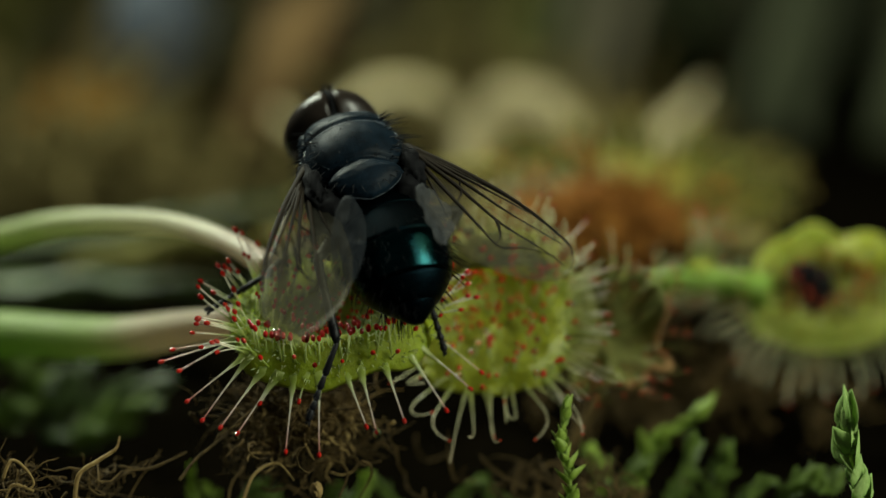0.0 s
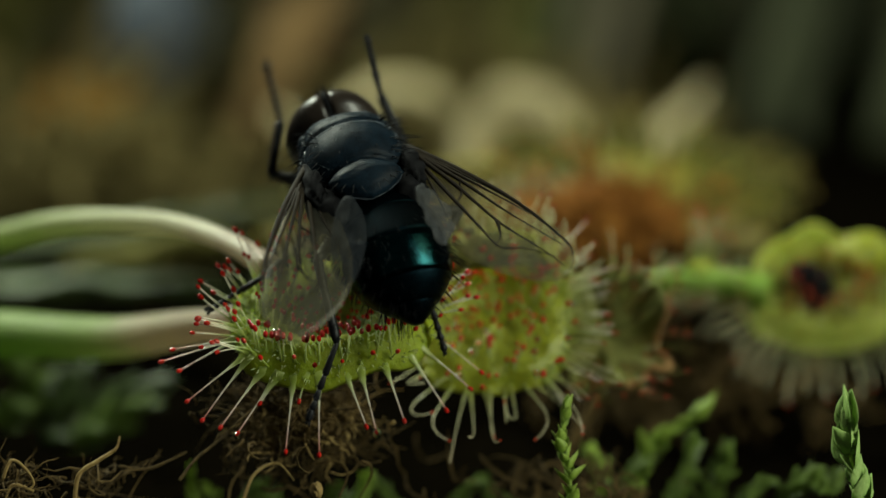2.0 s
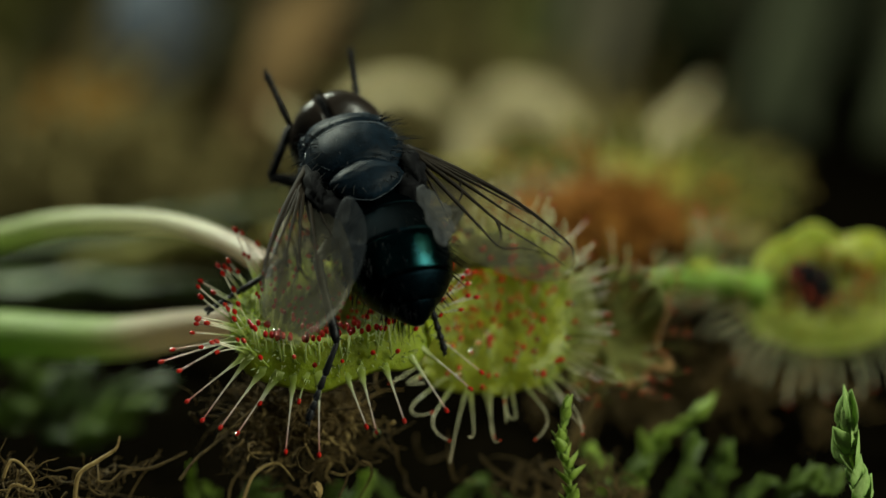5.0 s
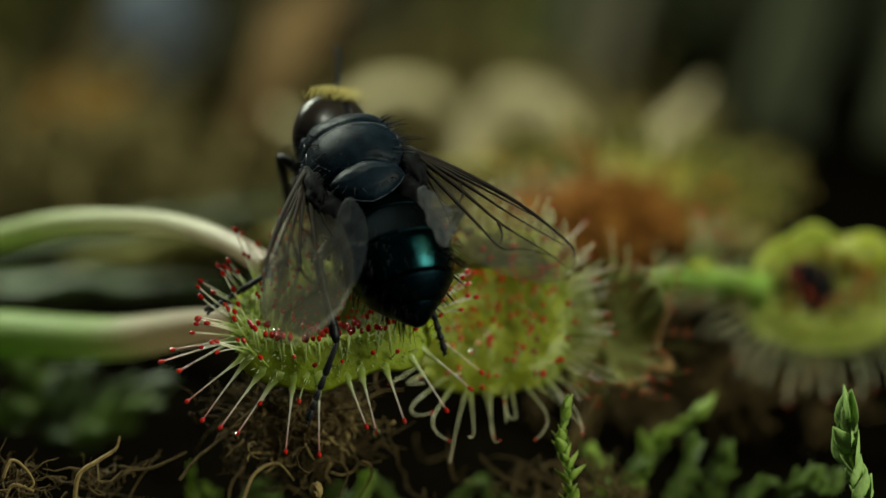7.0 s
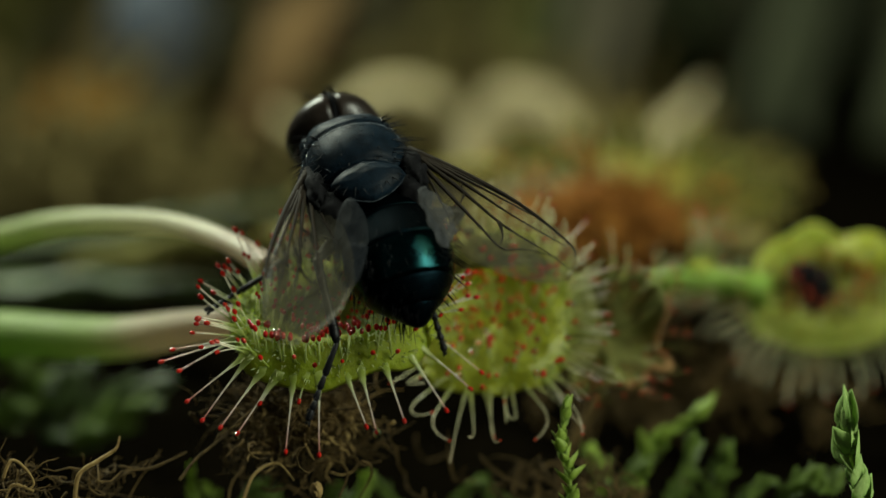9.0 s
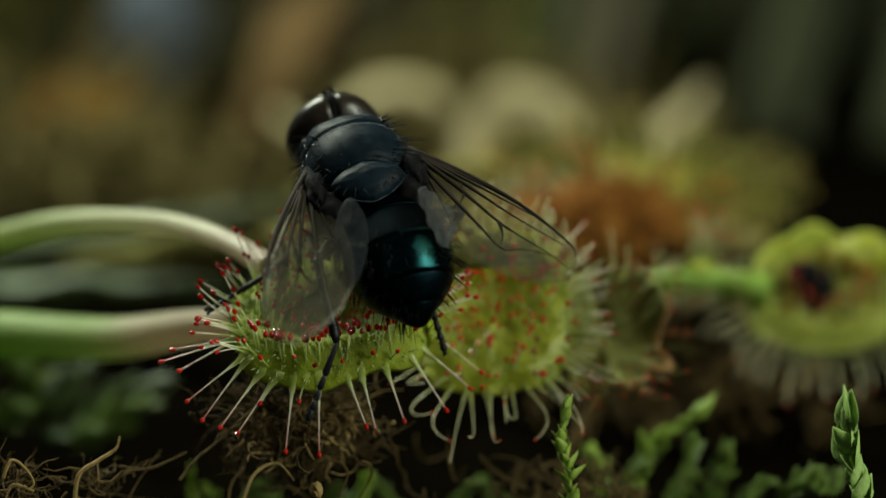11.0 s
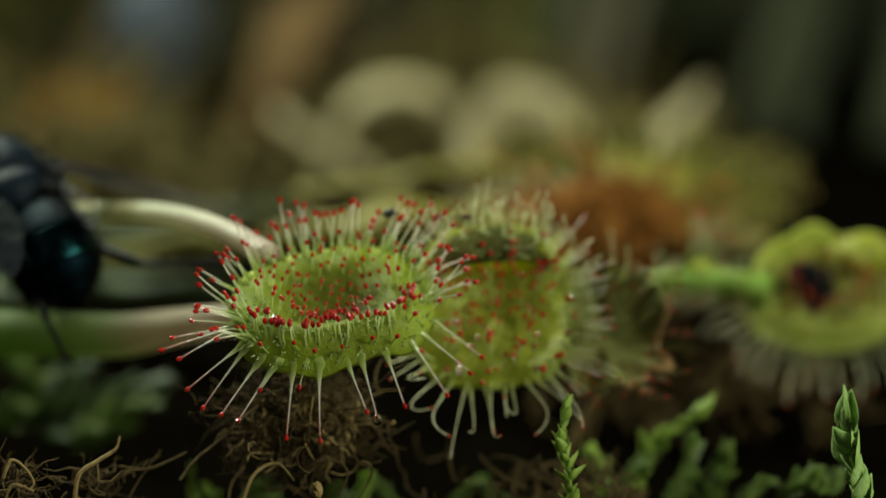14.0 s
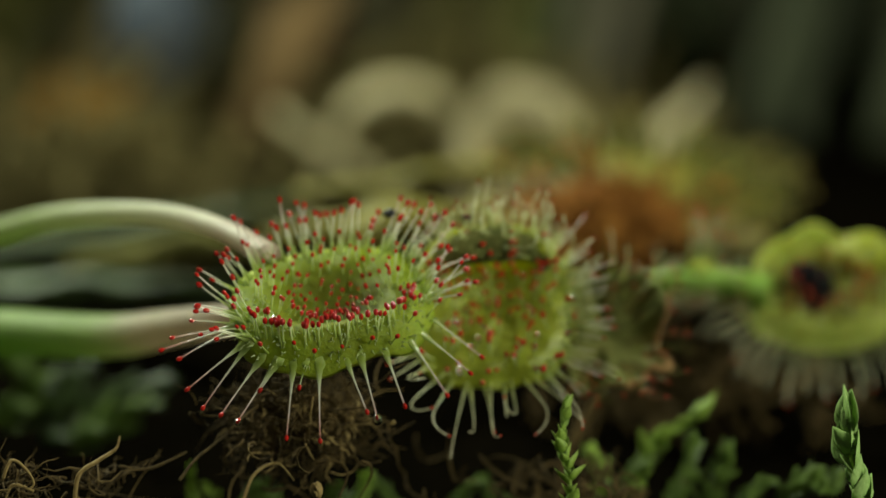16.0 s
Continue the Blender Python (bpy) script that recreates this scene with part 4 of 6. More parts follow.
for k, (a, b, c, s) in enumerate([((-20.69, 16.30, 0.79), (-18.63, 16.57, 2.31), (-19.66, 16.79, 3.58), 1.3),
                                  ((-18.63, 16.21, 0.28), (-16.57, 16.44, 1.55), (-13.74, 16.61, 2.56), 1.4), ((-16.94, 15.15, 0.03), (-15.66, 15.33, 1.03), (-13.88, 15.51, 2.04), 1.3), ((-19.57, 17.36, 1.06), (-18.53, 17.59, 2.34), (-16.98, 17.70, 2.97), 1.2)]):
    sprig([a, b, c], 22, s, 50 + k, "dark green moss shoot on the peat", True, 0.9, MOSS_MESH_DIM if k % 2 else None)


# ---- the far bog: stems and mounds ----
def stem(low, high, r, mat, label, lean=(0, 0, 0)):
    mid = (Vector(low) + Vector(high)) / 2 + Vector(lean)
    g = Geo().tube(smooth_path([low, mid, high], 14), spread([r, r * 1.1, r * 0.6], 14), 8, 0.5)
    lone("bog_stem", g, mat, low, label, "stem", "stems behind")


def far_stems():
    rng = random.Random(77)
    for k in range(140):
        x, y = rng.uniform(-75, 75), rng.uniform(115, 240)
        if k > 89:
            x, y = rng.uniform(-120, 120), rng.uniform(240, 380)
        top, lean = rng.uniform(25, 90) + max(y - 240, 0) * 0.3, rng.uniform(-20, 20)
        # Stem colour goes by viewing direction: browns left, greens middle, darkest right.
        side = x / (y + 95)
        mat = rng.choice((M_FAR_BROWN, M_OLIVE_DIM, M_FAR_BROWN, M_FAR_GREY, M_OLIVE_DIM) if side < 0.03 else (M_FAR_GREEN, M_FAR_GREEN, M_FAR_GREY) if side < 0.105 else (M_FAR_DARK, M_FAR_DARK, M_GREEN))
        label = "blurred brown bog grass stem standing behind" if mat not in (M_FAR_GREEN, M_FAR_DARK, M_GREEN) else "blurred dark green bog grass stem standing behind"
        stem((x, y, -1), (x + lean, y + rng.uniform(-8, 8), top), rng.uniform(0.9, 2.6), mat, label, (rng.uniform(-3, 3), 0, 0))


far_stems()


def far_bank():
    """A murky rise of bog plants that closes the view."""
    rows = []
    for j in range(20):
        y = 225 + 7 * j
        rows.append([(x, y + 12 * noise.noise((x * 0.03, j * 0.4, 5)), -1.5 + 9.5 * j + 9 * noise.noise((x * 0.035, j * 0.35, 2)) * min(j / 3, 1)) for x in np.linspace(-230, 230, 60)])
    lone("backdrop", Geo().grid(rows, (0, 0, -4)), M_BANK, (0, 225, -1.5), "murky olive bank of bog plants far behind", "bank", "", "structure")


far_bank()
stem((4.56, 114.17, -2.77), (7.04, 120.57, 16.25), 2.2, M_OLIVE_DIM, "pale olive stem standing behind, out of focus")
# Added lump that stands in for a blue-grey blur of unknown nature.
lone("stone", Geo().ball((-19.80, 81.51, 13.58), (3.6, 3, 5), None, 24, 16, lambda u: 1 + 0.2 * noise.noise(u * 2)), M_BLUE_GREY, (-19.80, 81.51, 13.58), "blue-grey stone far behind, out of focus", "stone")


# ---- the fly ----
def bristles(rows, r=0.022, seed=0):
    g, rng = Geo(), random.Random(seed)
    for p, d, length in rows:
        p, d = Vector(p), Vector(d).normalized()
        side = Vector((rng.uniform(-1, 1), -1.0, rng.uniform(-0.6, 0.2))) * 0.25
        pts = [p + d * length * t + side * length * t * t for t in (0, 0.35, 0.7, 1)]
        g.tube(pts, [r, r * 0.8, r * 0.5, r * 0.15], 4)
    return g


def on_ball(c, r, u):
    u = Vector(u).normalized()
    return Vector((c[0] + u.x * r[0], c[1] + u.y * r[1], c[2] + u.z * r[2])), Vector((u.x / r[0], u.y / r[1], u.z / r[2])).normalized()


WING = [(0.0, 0.10, -0.10), (0.05, 0.26, -0.42), (0.15, 0.36, -0.95), (0.3, 0.46, -1.75), (0.45, 0.52, -2.3), (0.6, 0.5, -2.55), (0.75, 0.4, -2.4), (0.87, 0.2, -1.95), (0.95, -0.08, -1.5), (1.0, -0.5, -0.95)]
WING_LENGTH = 7.8


def wing_point(s, q, flip):
    """s along the wing, q from the leading edge (0) to the trailing edge (1); the wing lies along +x, trailing to -y."""
    xs = [w[0] for w in WING]
    lead, trail = np.interp(s, xs, [w[1] for w in WING]), np.interp(s, xs, [w[2] for w in WING])
    y = lead + (trail - lead) * q
    z = 0.10 * math.sin(q * 9) * (1 - q) * min(1, s * 4) - 0.35 * s * s * q - 0.12 * q * q + 0.05 * noise.noise((s * 6, q * 4, 2))
    return Vector((flip * s * WING_LENGTH, float(y), z))


def build_wing(fly, flip, root):
    n, m = 28, 12
    rows = [[wing_point(i / n, j / m, flip) for i in range(n + 1)] for j in range(m + 1)]
    g = Geo().grid(rows, (0, 0, 0.012))
    wing = part("wing", g, M_WING, fly, "smoky transparent veined wing", root)
    wing.data.transform(Matrix.Translation(Vector(root) * MM))
    veins = [([(0, 0), (0.3, 0), (0.6, 0), (0.9, 0), (0.97, 0.1)], 0.055), ([(0, 0.05), (0.25, 0.08), (0.42, 0.02)], 0.045), ([(0, 0.1), (0.3, 0.13), (0.68, 0.03)], 0.045),
             ([(0.02, 0.15), (0.3, 0.2), (0.6, 0.2), (0.9, 0.12)], 0.04), ([(0.05, 0.25), (0.3, 0.3), (0.6, 0.36), (0.85, 0.38), (0.97, 0.45)], 0.035),
             ([(0.08, 0.4), (0.3, 0.48), (0.55, 0.58), (0.68, 0.66), (0.76, 0.5), (0.9, 0.36)], 0.03), ([(0.05, 0.5), (0.2, 0.62), (0.38, 0.78), (0.5, 0.92)], 0.03),
             ([(0.03, 0.6), (0.12, 0.75), (0.22, 0.95)], 0.025), ([(0.32, 0.2), (0.34, 0.31)], 0.025), ([(0.36, 0.31), (0.38, 0.5)], 0.025), ([(0.58, 0.36), (0.64, 0.5), (0.66, 0.66)], 0.025),
             ([(0.14, 0.0), (0.15, 0.12)], 0.03)]
    for line, r in veins:
        pts = smooth_path([wing_point(s, q, flip) + Vector((0, 0, 0.006)) for s, q in line], 14)
        vein = part("vein", Geo().tube(pts, spread([r * 3.6, r * 1.8, r * 0.85, r * 0.5], 14), 5), M_VEIN, wing, "", root)
        vein.data.transform(Matrix.Translation(Vector(root) * MM))
    return wing


LEG = {"fore": ((0.75, 1.25, -1.7), 2.2, 2.0, 2.15), "mid": ((0.85, 0.0, -1.9), 2.7, 2.8, 2.3), "hind": ((0.75, -1.0, -1.8), 2.9, 3.0, 2.9)}


def build_leg(fly, name):
    """Upper leg with its shin and foot, each lying along its own +y."""
    hip, upper, shin, foot = LEG[name]
    rng = random.Random(len(name))

    def hairs(length, r, n, size):
        g = Geo()
        for k in range(n):
            t, a = rng.uniform(0.15, 0.95), rng.uniform(0, 6.28)
            p = Vector((math.cos(a) * r * 0.8, t * length, math.sin(a) * r * 0.8))
            d = Vector((math.cos(a), 0.7, math.sin(a)))
            g.tube([p, p + d.normalized() * size * 0.6, p + d.normalized() * size + Vector((0, size * 0.3, 0))], [0.018, 0.012, 0.004], 4)
        return g

    g = Geo().tube([(0, -0.35, 0.05), (0, 0, 0), (0, upper * 0.15, 0), (0, upper * 0.5, 0), (0, upper * 0.85, 0), (0, upper, 0), (0, upper + 0.06, 0)], [0.3, 0.3, 0.2, 0.27, 0.2, 0.16, 0.06], 10)
    leg = part("leg", g, M_CHITIN, fly, "black bristly leg", (0, 0, 0))
    tagged(part("leg_bristles", hairs(upper, 0.22, 34, 0.35), M_HAIR, leg, "", (0, 0, 0)), kind="stuff")
    g = hairs(shin, 0.12, 34, 0.3)
    g.tube([(0, -0.06, 0), (0, 0.05, 0), (0, shin * 0.4, 0), (0, shin * 0.9, 0), (0, shin, 0)], [0.1, 0.17, 0.15, 0.18, 0.1], 8)
    tibia = part("shin", g, M_CHITIN, leg, "", (0, 0, 0))
    g = hairs(foot, 0.08, 30, 0.16)
    for k, (a, b) in enumerate([(0, 0.42), (0.42, 0.6), (0.6, 0.74), (0.74, 0.86), (0.86, 1.0)]):
        g.tube([(0, a * foot - 0.02, 0), (0, (a + 0.02) * foot, 0), (0, (b - 0.03) * foot, 0), (0, b * foot, 0)], [0.07, 0.095, 0.13, 0.075], 8)
    for s in (-1, 1):
        g.tube([(0, foot, 0), (s * 0.09, foot + 0.1, 0.02), (s * 0.12, foot + 0.16, -0.08)], [0.04, 0.03, 0.008], 5)
        g.ball((s * 0.07, foot + 0.07, -0.05), (0.06, 0.09, 0.03), None, 8, 6)
    tarsus = part("foot", g, M_CHITIN, leg, "jointed clawed foot", (0, 0, 0))
    return leg, tibia, tarsus


DROOP = Matrix.Rotation(radians(2), 3, "Z") @ Matrix.Rotation(radians(22), 3, "X")


def droop(v):
    """The abdomen hangs from the back of the thorax, a little askew."""
    hinge = Vector((0, -1.6, -0.2))
    return hinge + Vector((0.42, 0, 0)) + DROOP @ (Vector(v) - hinge)


def build_fly():
    fly = thing("fly", (0, 0, 0), "bluebottle fly with dark metallic blue body and smoky wings", "fly")
    rt = (1.92, 2.2, 1.85)

    def thorax_shape(u):
        k = 1.0
        top = smoothstep(0.1, 0.5, u.z)
        k -= 0.075 * math.exp(-((u.y - 0.22) / 0.045) ** 2) * top
        k -= 0.05 * math.exp(-((u.y + 0.62) / 0.05) ** 2) * top
        k += 0.06 * smoothstep(0.2, 0.6, abs(u.x)) * math.exp(-((u.y - 0.55) / 0.2) ** 2)
        k += 0.05 * abs(u.x) * math.exp(-((u.y + 0.25) / 0.3) ** 2)
        return k * (1 + 0.012 * noise.noise(u * 4))

    part("thorax", Geo().ball((0, 0, 0), rt, None, 96, 80, thorax_shape), M_THORAX, fly, "blue-black thorax with grey dusting")
    shield = Geo().ball((0, 0, 0), (1.32, 0.86, 0.52), None, 48, 36, lambda u: 1 + 0.05 * noise.noise(u * 3.5) + 0.02 * noise.noise(u * 9))
    tilt = Matrix.Rotation(radians(24), 3, "X")
    shield.v = [Vector((0, -1.88, 0.88)) + tilt @ Vector((v.x, v.y * (1 - 0.2 * abs(v.x) - (0.12 if v.y > 0 else 0.0)), v.z)) for v in map(Vector, shield.v)]
    part("scutellum", shield, M_THORAX, fly, "shield-shaped rear plate of thorax")
    rim = [(1.32 * math.cos(a), 0.86 * math.sin(a), 0.02) for a in np.linspace(0, 2 * math.pi, 41)]
    rim = [Vector((0, -1.88, 0.88)) + tilt @ Vector((x, y * (1 - 0.2 * abs(x) - (0.12 if y > 0 else 0.0)), z)) for x, y, z in rim]
    part("plate_edge", Geo().tube(rim, [0.004 + 0.015 * max(0.0, -math.sin(a)) for a in np.linspace(0, 2 * math.pi, 41)], 5), M_DUST, fly, "pale dusted edge of plate")
    for y, wide in ((0.16, 1.15), (0.60, 1.2)):
        k = math.sqrt(1 - y * y)
        line = []
        for b in np.linspace(-wide, wide, 31):
            u = Vector((math.sin(b) * k, y - 0.06 * math.cos(2 * b), math.cos(b) * k)).normalized()
            line.append(Vector((u.x * rt[0], u.y * rt[1], u.z * rt[2])) * thorax_shape(u) * 0.997)
        part("plate_edge", Geo().tube(line, [0.012 + 0.022 * abs(math.sin(1.7 * b)) for b in np.linspace(-wide, wide, 31)], 5), M_DUST, fly, "pale dusted edge of plate")
    for s in (-1, 1):
        # Pale tubes along the sides carry the glints on the plate edges.
        for wide, y0, y1, r in ((0.86, 0.62, -0.55, 0.030), (1.12, 0.45, -0.75, 0.036), (1.40, 0.30, -0.60, 0.040)):
            line = []
            for k, y in enumerate(np.linspace(y0, y1, 26)):
                b, c = s * (wide + 0.10 * math.sin(6.0 * y + 3 * wide)), math.sqrt(1 - y * y)
                u = Vector((math.sin(b) * c, y, math.cos(b) * c))
                line.append(Vector((u.x * rt[0], u.y * rt[1], u.z * rt[2])) * thorax_shape(u) * 1.002)
            part("plate_edge", Geo().tube(line, [r * max(0.12, abs(noise.noise(v * 2.6)) * 2.2) for v in line], 5), M_GLINT, fly, "glossy raised edge of plate")
        part("shoulder", Geo().ball((s * 1.28, 1.2, 0.45), (0.46, 0.5, 0.45), None, 20, 14), M_THORAX, fly)
        part("flank", Geo().ball((s * 1.45, -2.0, -0.1), (0.75, 0.95, 0.8), None, 24, 18, lambda u: 1 + 0.2 * noise.noise(u * 3)), M_HAIR, fly, "dark hairy side of thorax")
        part("wing_base", Geo().ball((s * 1.78, -1.2, 0.42), (0.5, 1.15, 0.55), None, 32, 24, lambda u: 1 + 0.3 * noise.noise(u * 2.5) + 0.12 * noise.noise(u * 6)), M_HAIR, fly, "dark hinge of wing")

    # abdomen in overlapping bands
    bands = [(-1.75, -2.8, 1.25, 1.86), (-2.65, -3.95, 1.82, 2.11), (-3.8, -5.25, 2.13, 1.76), (-5.1, -6.0, 1.76, 0.98), (-5.85, -6.6, 0.98, 0.2)]
    for k, (y0, y1, r0, r1) in enumerate(bands):
        g, rows = Geo(), 8
        pts, radii = [], []
        for j in range(rows + 1):
            t = j / rows
            y = y0 + (y1 - y0) * t
            sag = -0.55 - 0.10 * (y + 3.7) ** 2 * 0.35
            pts.append((0, y, sag))
            radii.append(r0 + (r1 - r0) * t ** (0.75 if r1 > r0 else 1.35) + (0.015 * math.sin(math.pi * t)))
        radii[0] -= 0.12
        g.tube(pts, radii, 40, 0.88, (0, 0, 1))
        g.v = [Vector((v.x * 0.94, v.y, v.z)) for v in g.v]
        g.v = [droop(v) for v in g.v]
        # Only the third band is bright, which fixes where the highlight sits.
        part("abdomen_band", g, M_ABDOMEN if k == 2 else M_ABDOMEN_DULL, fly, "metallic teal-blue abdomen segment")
    rng = random.Random(8)
    hair = []
    for k in range(320):
        y = rng.uniform(-6.2, -2.4)
        a = rng.uniform(0, 2 * math.pi)
        r = float(np.interp(y, [-6.4, -5.8, -4.9, -3.7, -2.7, -1.75], [0.22, 0.95, 1.84, 2.1, 1.8, 1.2]))
        p = (math.cos(a) * r, y, -0.55 - 0.035 * (y + 3.7) ** 2 + 0.84 * math.sin(a) * r)
        rear = smoothstep(-3.2, -5.8, y)
        hair.append((droop(p), DROOP @ Vector((math.cos(a) * 0.8, -0.7 - 0.5 * rear, math.sin(a) * 0.8)), rng.uniform(0.25, 0.5) + 0.45 * rear * rng.random()))
    part("abdomen_bristles", bristles(hair, 0.02, 1), M_HAIR, fly, "black bristles", smooth=True)
    hair = []
    for k in range(900):
        u = Vector((rng.gauss(0, 1), rng.gauss(0, 1), rng.gauss(0, 1))).normalized()
        p, n = on_ball((0, 0, 0), rt, u)
        long = abs(u.x) > 0.6
        hair.append((p * 0.99, n + Vector((0, -0.6, 0)), rng.uniform(0.35, 0.95) if long else rng.uniform(0.05, 0.11)))
    for s in (-1, 1):
        for j in range(7):
            p, n = on_ball((0, 0, 0), rt, (s * (0.28 + 0.05 * (j % 2)), 0.85 - 0.25 * j, 0.8))
            hair.append((p, n + Vector((0, -1.6, 0)), 0.28))
        for j in range(4):
            hair.append(((s * (0.3 + 0.25 * j), -2.55 + 0.15 * j, 1.1), (s * 0.4 * j, -1, 0.1), 0.5))
    part("thorax_bristles", bristles(hair, 0.02, 2), M_HAIR, fly, "black bristles")

    for s, c, roll, wide, long in ((-1, (-1.38, -4.55, 0.42), -16, 0.62, 1.75), (1, (1.85, -4.25, 0.55), 38, 0.66, 1.20)):
        turn = Matrix.Rotation(radians(roll), 3, "Y") @ Matrix.Rotation(radians(20), 3, "X") @ Matrix.Rotation(radians(24 if s > 0 else -24), 3, "Z")
        rows = []
        for q in np.linspace(0.02, 1, 12):
            ring = []
            for a in np.linspace(0, 2 * math.pi, 49):
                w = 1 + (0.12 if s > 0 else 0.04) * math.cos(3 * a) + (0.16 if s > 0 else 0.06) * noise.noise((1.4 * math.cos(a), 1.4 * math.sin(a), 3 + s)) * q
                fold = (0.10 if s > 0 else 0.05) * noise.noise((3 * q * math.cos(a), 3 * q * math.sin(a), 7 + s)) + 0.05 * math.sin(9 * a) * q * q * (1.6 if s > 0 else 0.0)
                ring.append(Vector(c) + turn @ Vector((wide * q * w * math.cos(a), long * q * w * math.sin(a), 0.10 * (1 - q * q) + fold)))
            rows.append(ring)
        # Same tissue on both sides; the right scale takes the copy coloured as lit.
        part("calypter", Geo().grid(rows, (0, 0, 0.012)), M_CALYPTER if s < 0 else M_CALYPTER_LIT, fly, "greyish translucent scale at wing base")

    # head, which turns on the neck
    neck = Vector((0, 2.1, -0.1))
    head = part("head", Geo().ball((0, 2.52, -0.45), (1.55, 0.80, 1.5), None, 28, 20).tube([(0, 1.8, -0.1), (0, 2.4, -0.15)], [0.7, 0.8], 14), M_CHITIN, fly, "black head between large eyes", neck)
    for s in (-1, 1):
        g = Geo().ball((0, 2.6, -0.42), (1.68, 0.92, 1.62), None, 44, 30)
        g.v = [Vector((s * (0.13 + max(v.x * s, 0.0) * (1 - 0.06 * (v.z + 0.42))), v.y, v.z)) for v in g.v]
        part("eye", g, M_EYE, head, "large glossy dark brown compound eye", (s * 0.84, 2.62, -0.4))
        g = Geo().tube([(s * 0.16, 3.75, 0.25), (s * 0.17, 3.9, 0.05), (s * 0.18, 4.0, -0.35), (s * 0.18, 3.97, -0.55)], [0.09, 0.12, 0.15, 0.07], 8)
        g.tube([(s * 0.18, 3.95, -0.05), (s * 0.4, 4.25, 0.05), (s * 0.7, 4.5, 0.25)], [0.03, 0.02, 0.006], 5)
        for j in range(8):
            p = Vector((s * (0.3 + 0.05 * j), 4.15 + 0.045 * j, 0.02 + 0.03 * j))
            g.tube([p, p + Vector((s * 0.04, 0.12, 0.22))], [0.01, 0.003], 4)
        part("antenna", g, M_CHITIN, head, "short black feathered antenna", (s * 0.16, 3.7, 0.25))
    part("frons", Geo().ball((0, 2.70, -0.42), (0.30, 0.98, 1.67), None, 20, 28, lambda u: 1 + 0.03 * noise.noise(u * 9)), M_HAIR, head, "black stripe between the eyes", neck)
    part("face", Geo().ball((0, 3.0, -0.48), (1.08, 0.88, 1.45), None, 32, 22), M_FACE, head, "silvery grey face and eye margins")
    part("cheek", Geo().ball((0, 2.95, -1.25), (1.0, 0.6, 0.5), None, 18, 12), M_CREAM, head, "pale golden cheek hair")
    hair = []
    for k in range(16):
        s = -1 if k % 2 else 1
        hair.append(((s * 0.2, 3.35 - 0.09 * (k // 2), 0.75 + 0.055 * (k // 2)), (-s * 0.3, 0.6, 1.0), 0.5))
    for k in range(60):
        a = rng.uniform(0, 6.28)
        hair.append(((math.cos(a) * 1.4, 2.45, -0.2 + math.sin(a) * 1.25), (math.cos(a), -0.3, math.sin(a)), 0.25))
    part("head_bristles", bristles(hair, 0.018, 3), M_HAIR, head, "black bristles")
    hair = [((rng.gauss(0, 0.5), 2.55 + rng.gauss(0, 0.3), -1.8), (rng.gauss(0, 0.5), rng.gauss(-0.2, 0.4), -1), 0.5) for k in range(170)]
    part("cheek_hair", bristles(hair, 0.024, 4), M_CREAM, head, "pale golden hair under the head")
    part("proboscis", Geo().tube([(0, 3.05, -1.4), (0, 3.15, -1.75), (0, 3.25, -2.0)], [0.3, 0.22, 0.28], 10), M_CHITIN, head, "short black mouthpart")
    wings = {s: build_wing(fly, s, (s * 1.75, -0.55, 0.75)) for s in (-1, 1)}
    legs = {(n, s): build_leg(fly, n) for n in LEG for s in (-1, 1)}
    return fly, head, neck, wings, legs


FLY, HEAD, NECK, WINGS, LEGS = build_fly()


# ---- movement ----
def stand(at, ahead, up):
    """A pose (mm) for a body at a place, looking ahead with its back up."""
    y = Vector(ahead).normalized()
    z = Vector(up)
    z = (z - y * z.dot(y)).normalized()
    m = Matrix((y.cross(z), y, z)).transposed().to_4x4()
    m.translation = Vector(at)
    return m


def metres(m):
    m = m.copy()
    m.translation = m.translation * MM
    return m


def blend(rows, t):
    """The values of a table of (time, tuple, tuple...) at t."""
    times = [r[0] for r in rows]
    out = []
    for k in range(1, len(rows[0])):
        out.append(Vector([float(np.interp(t, times, [r[k][c] for r in rows])) for c in range(3)]))
    return out


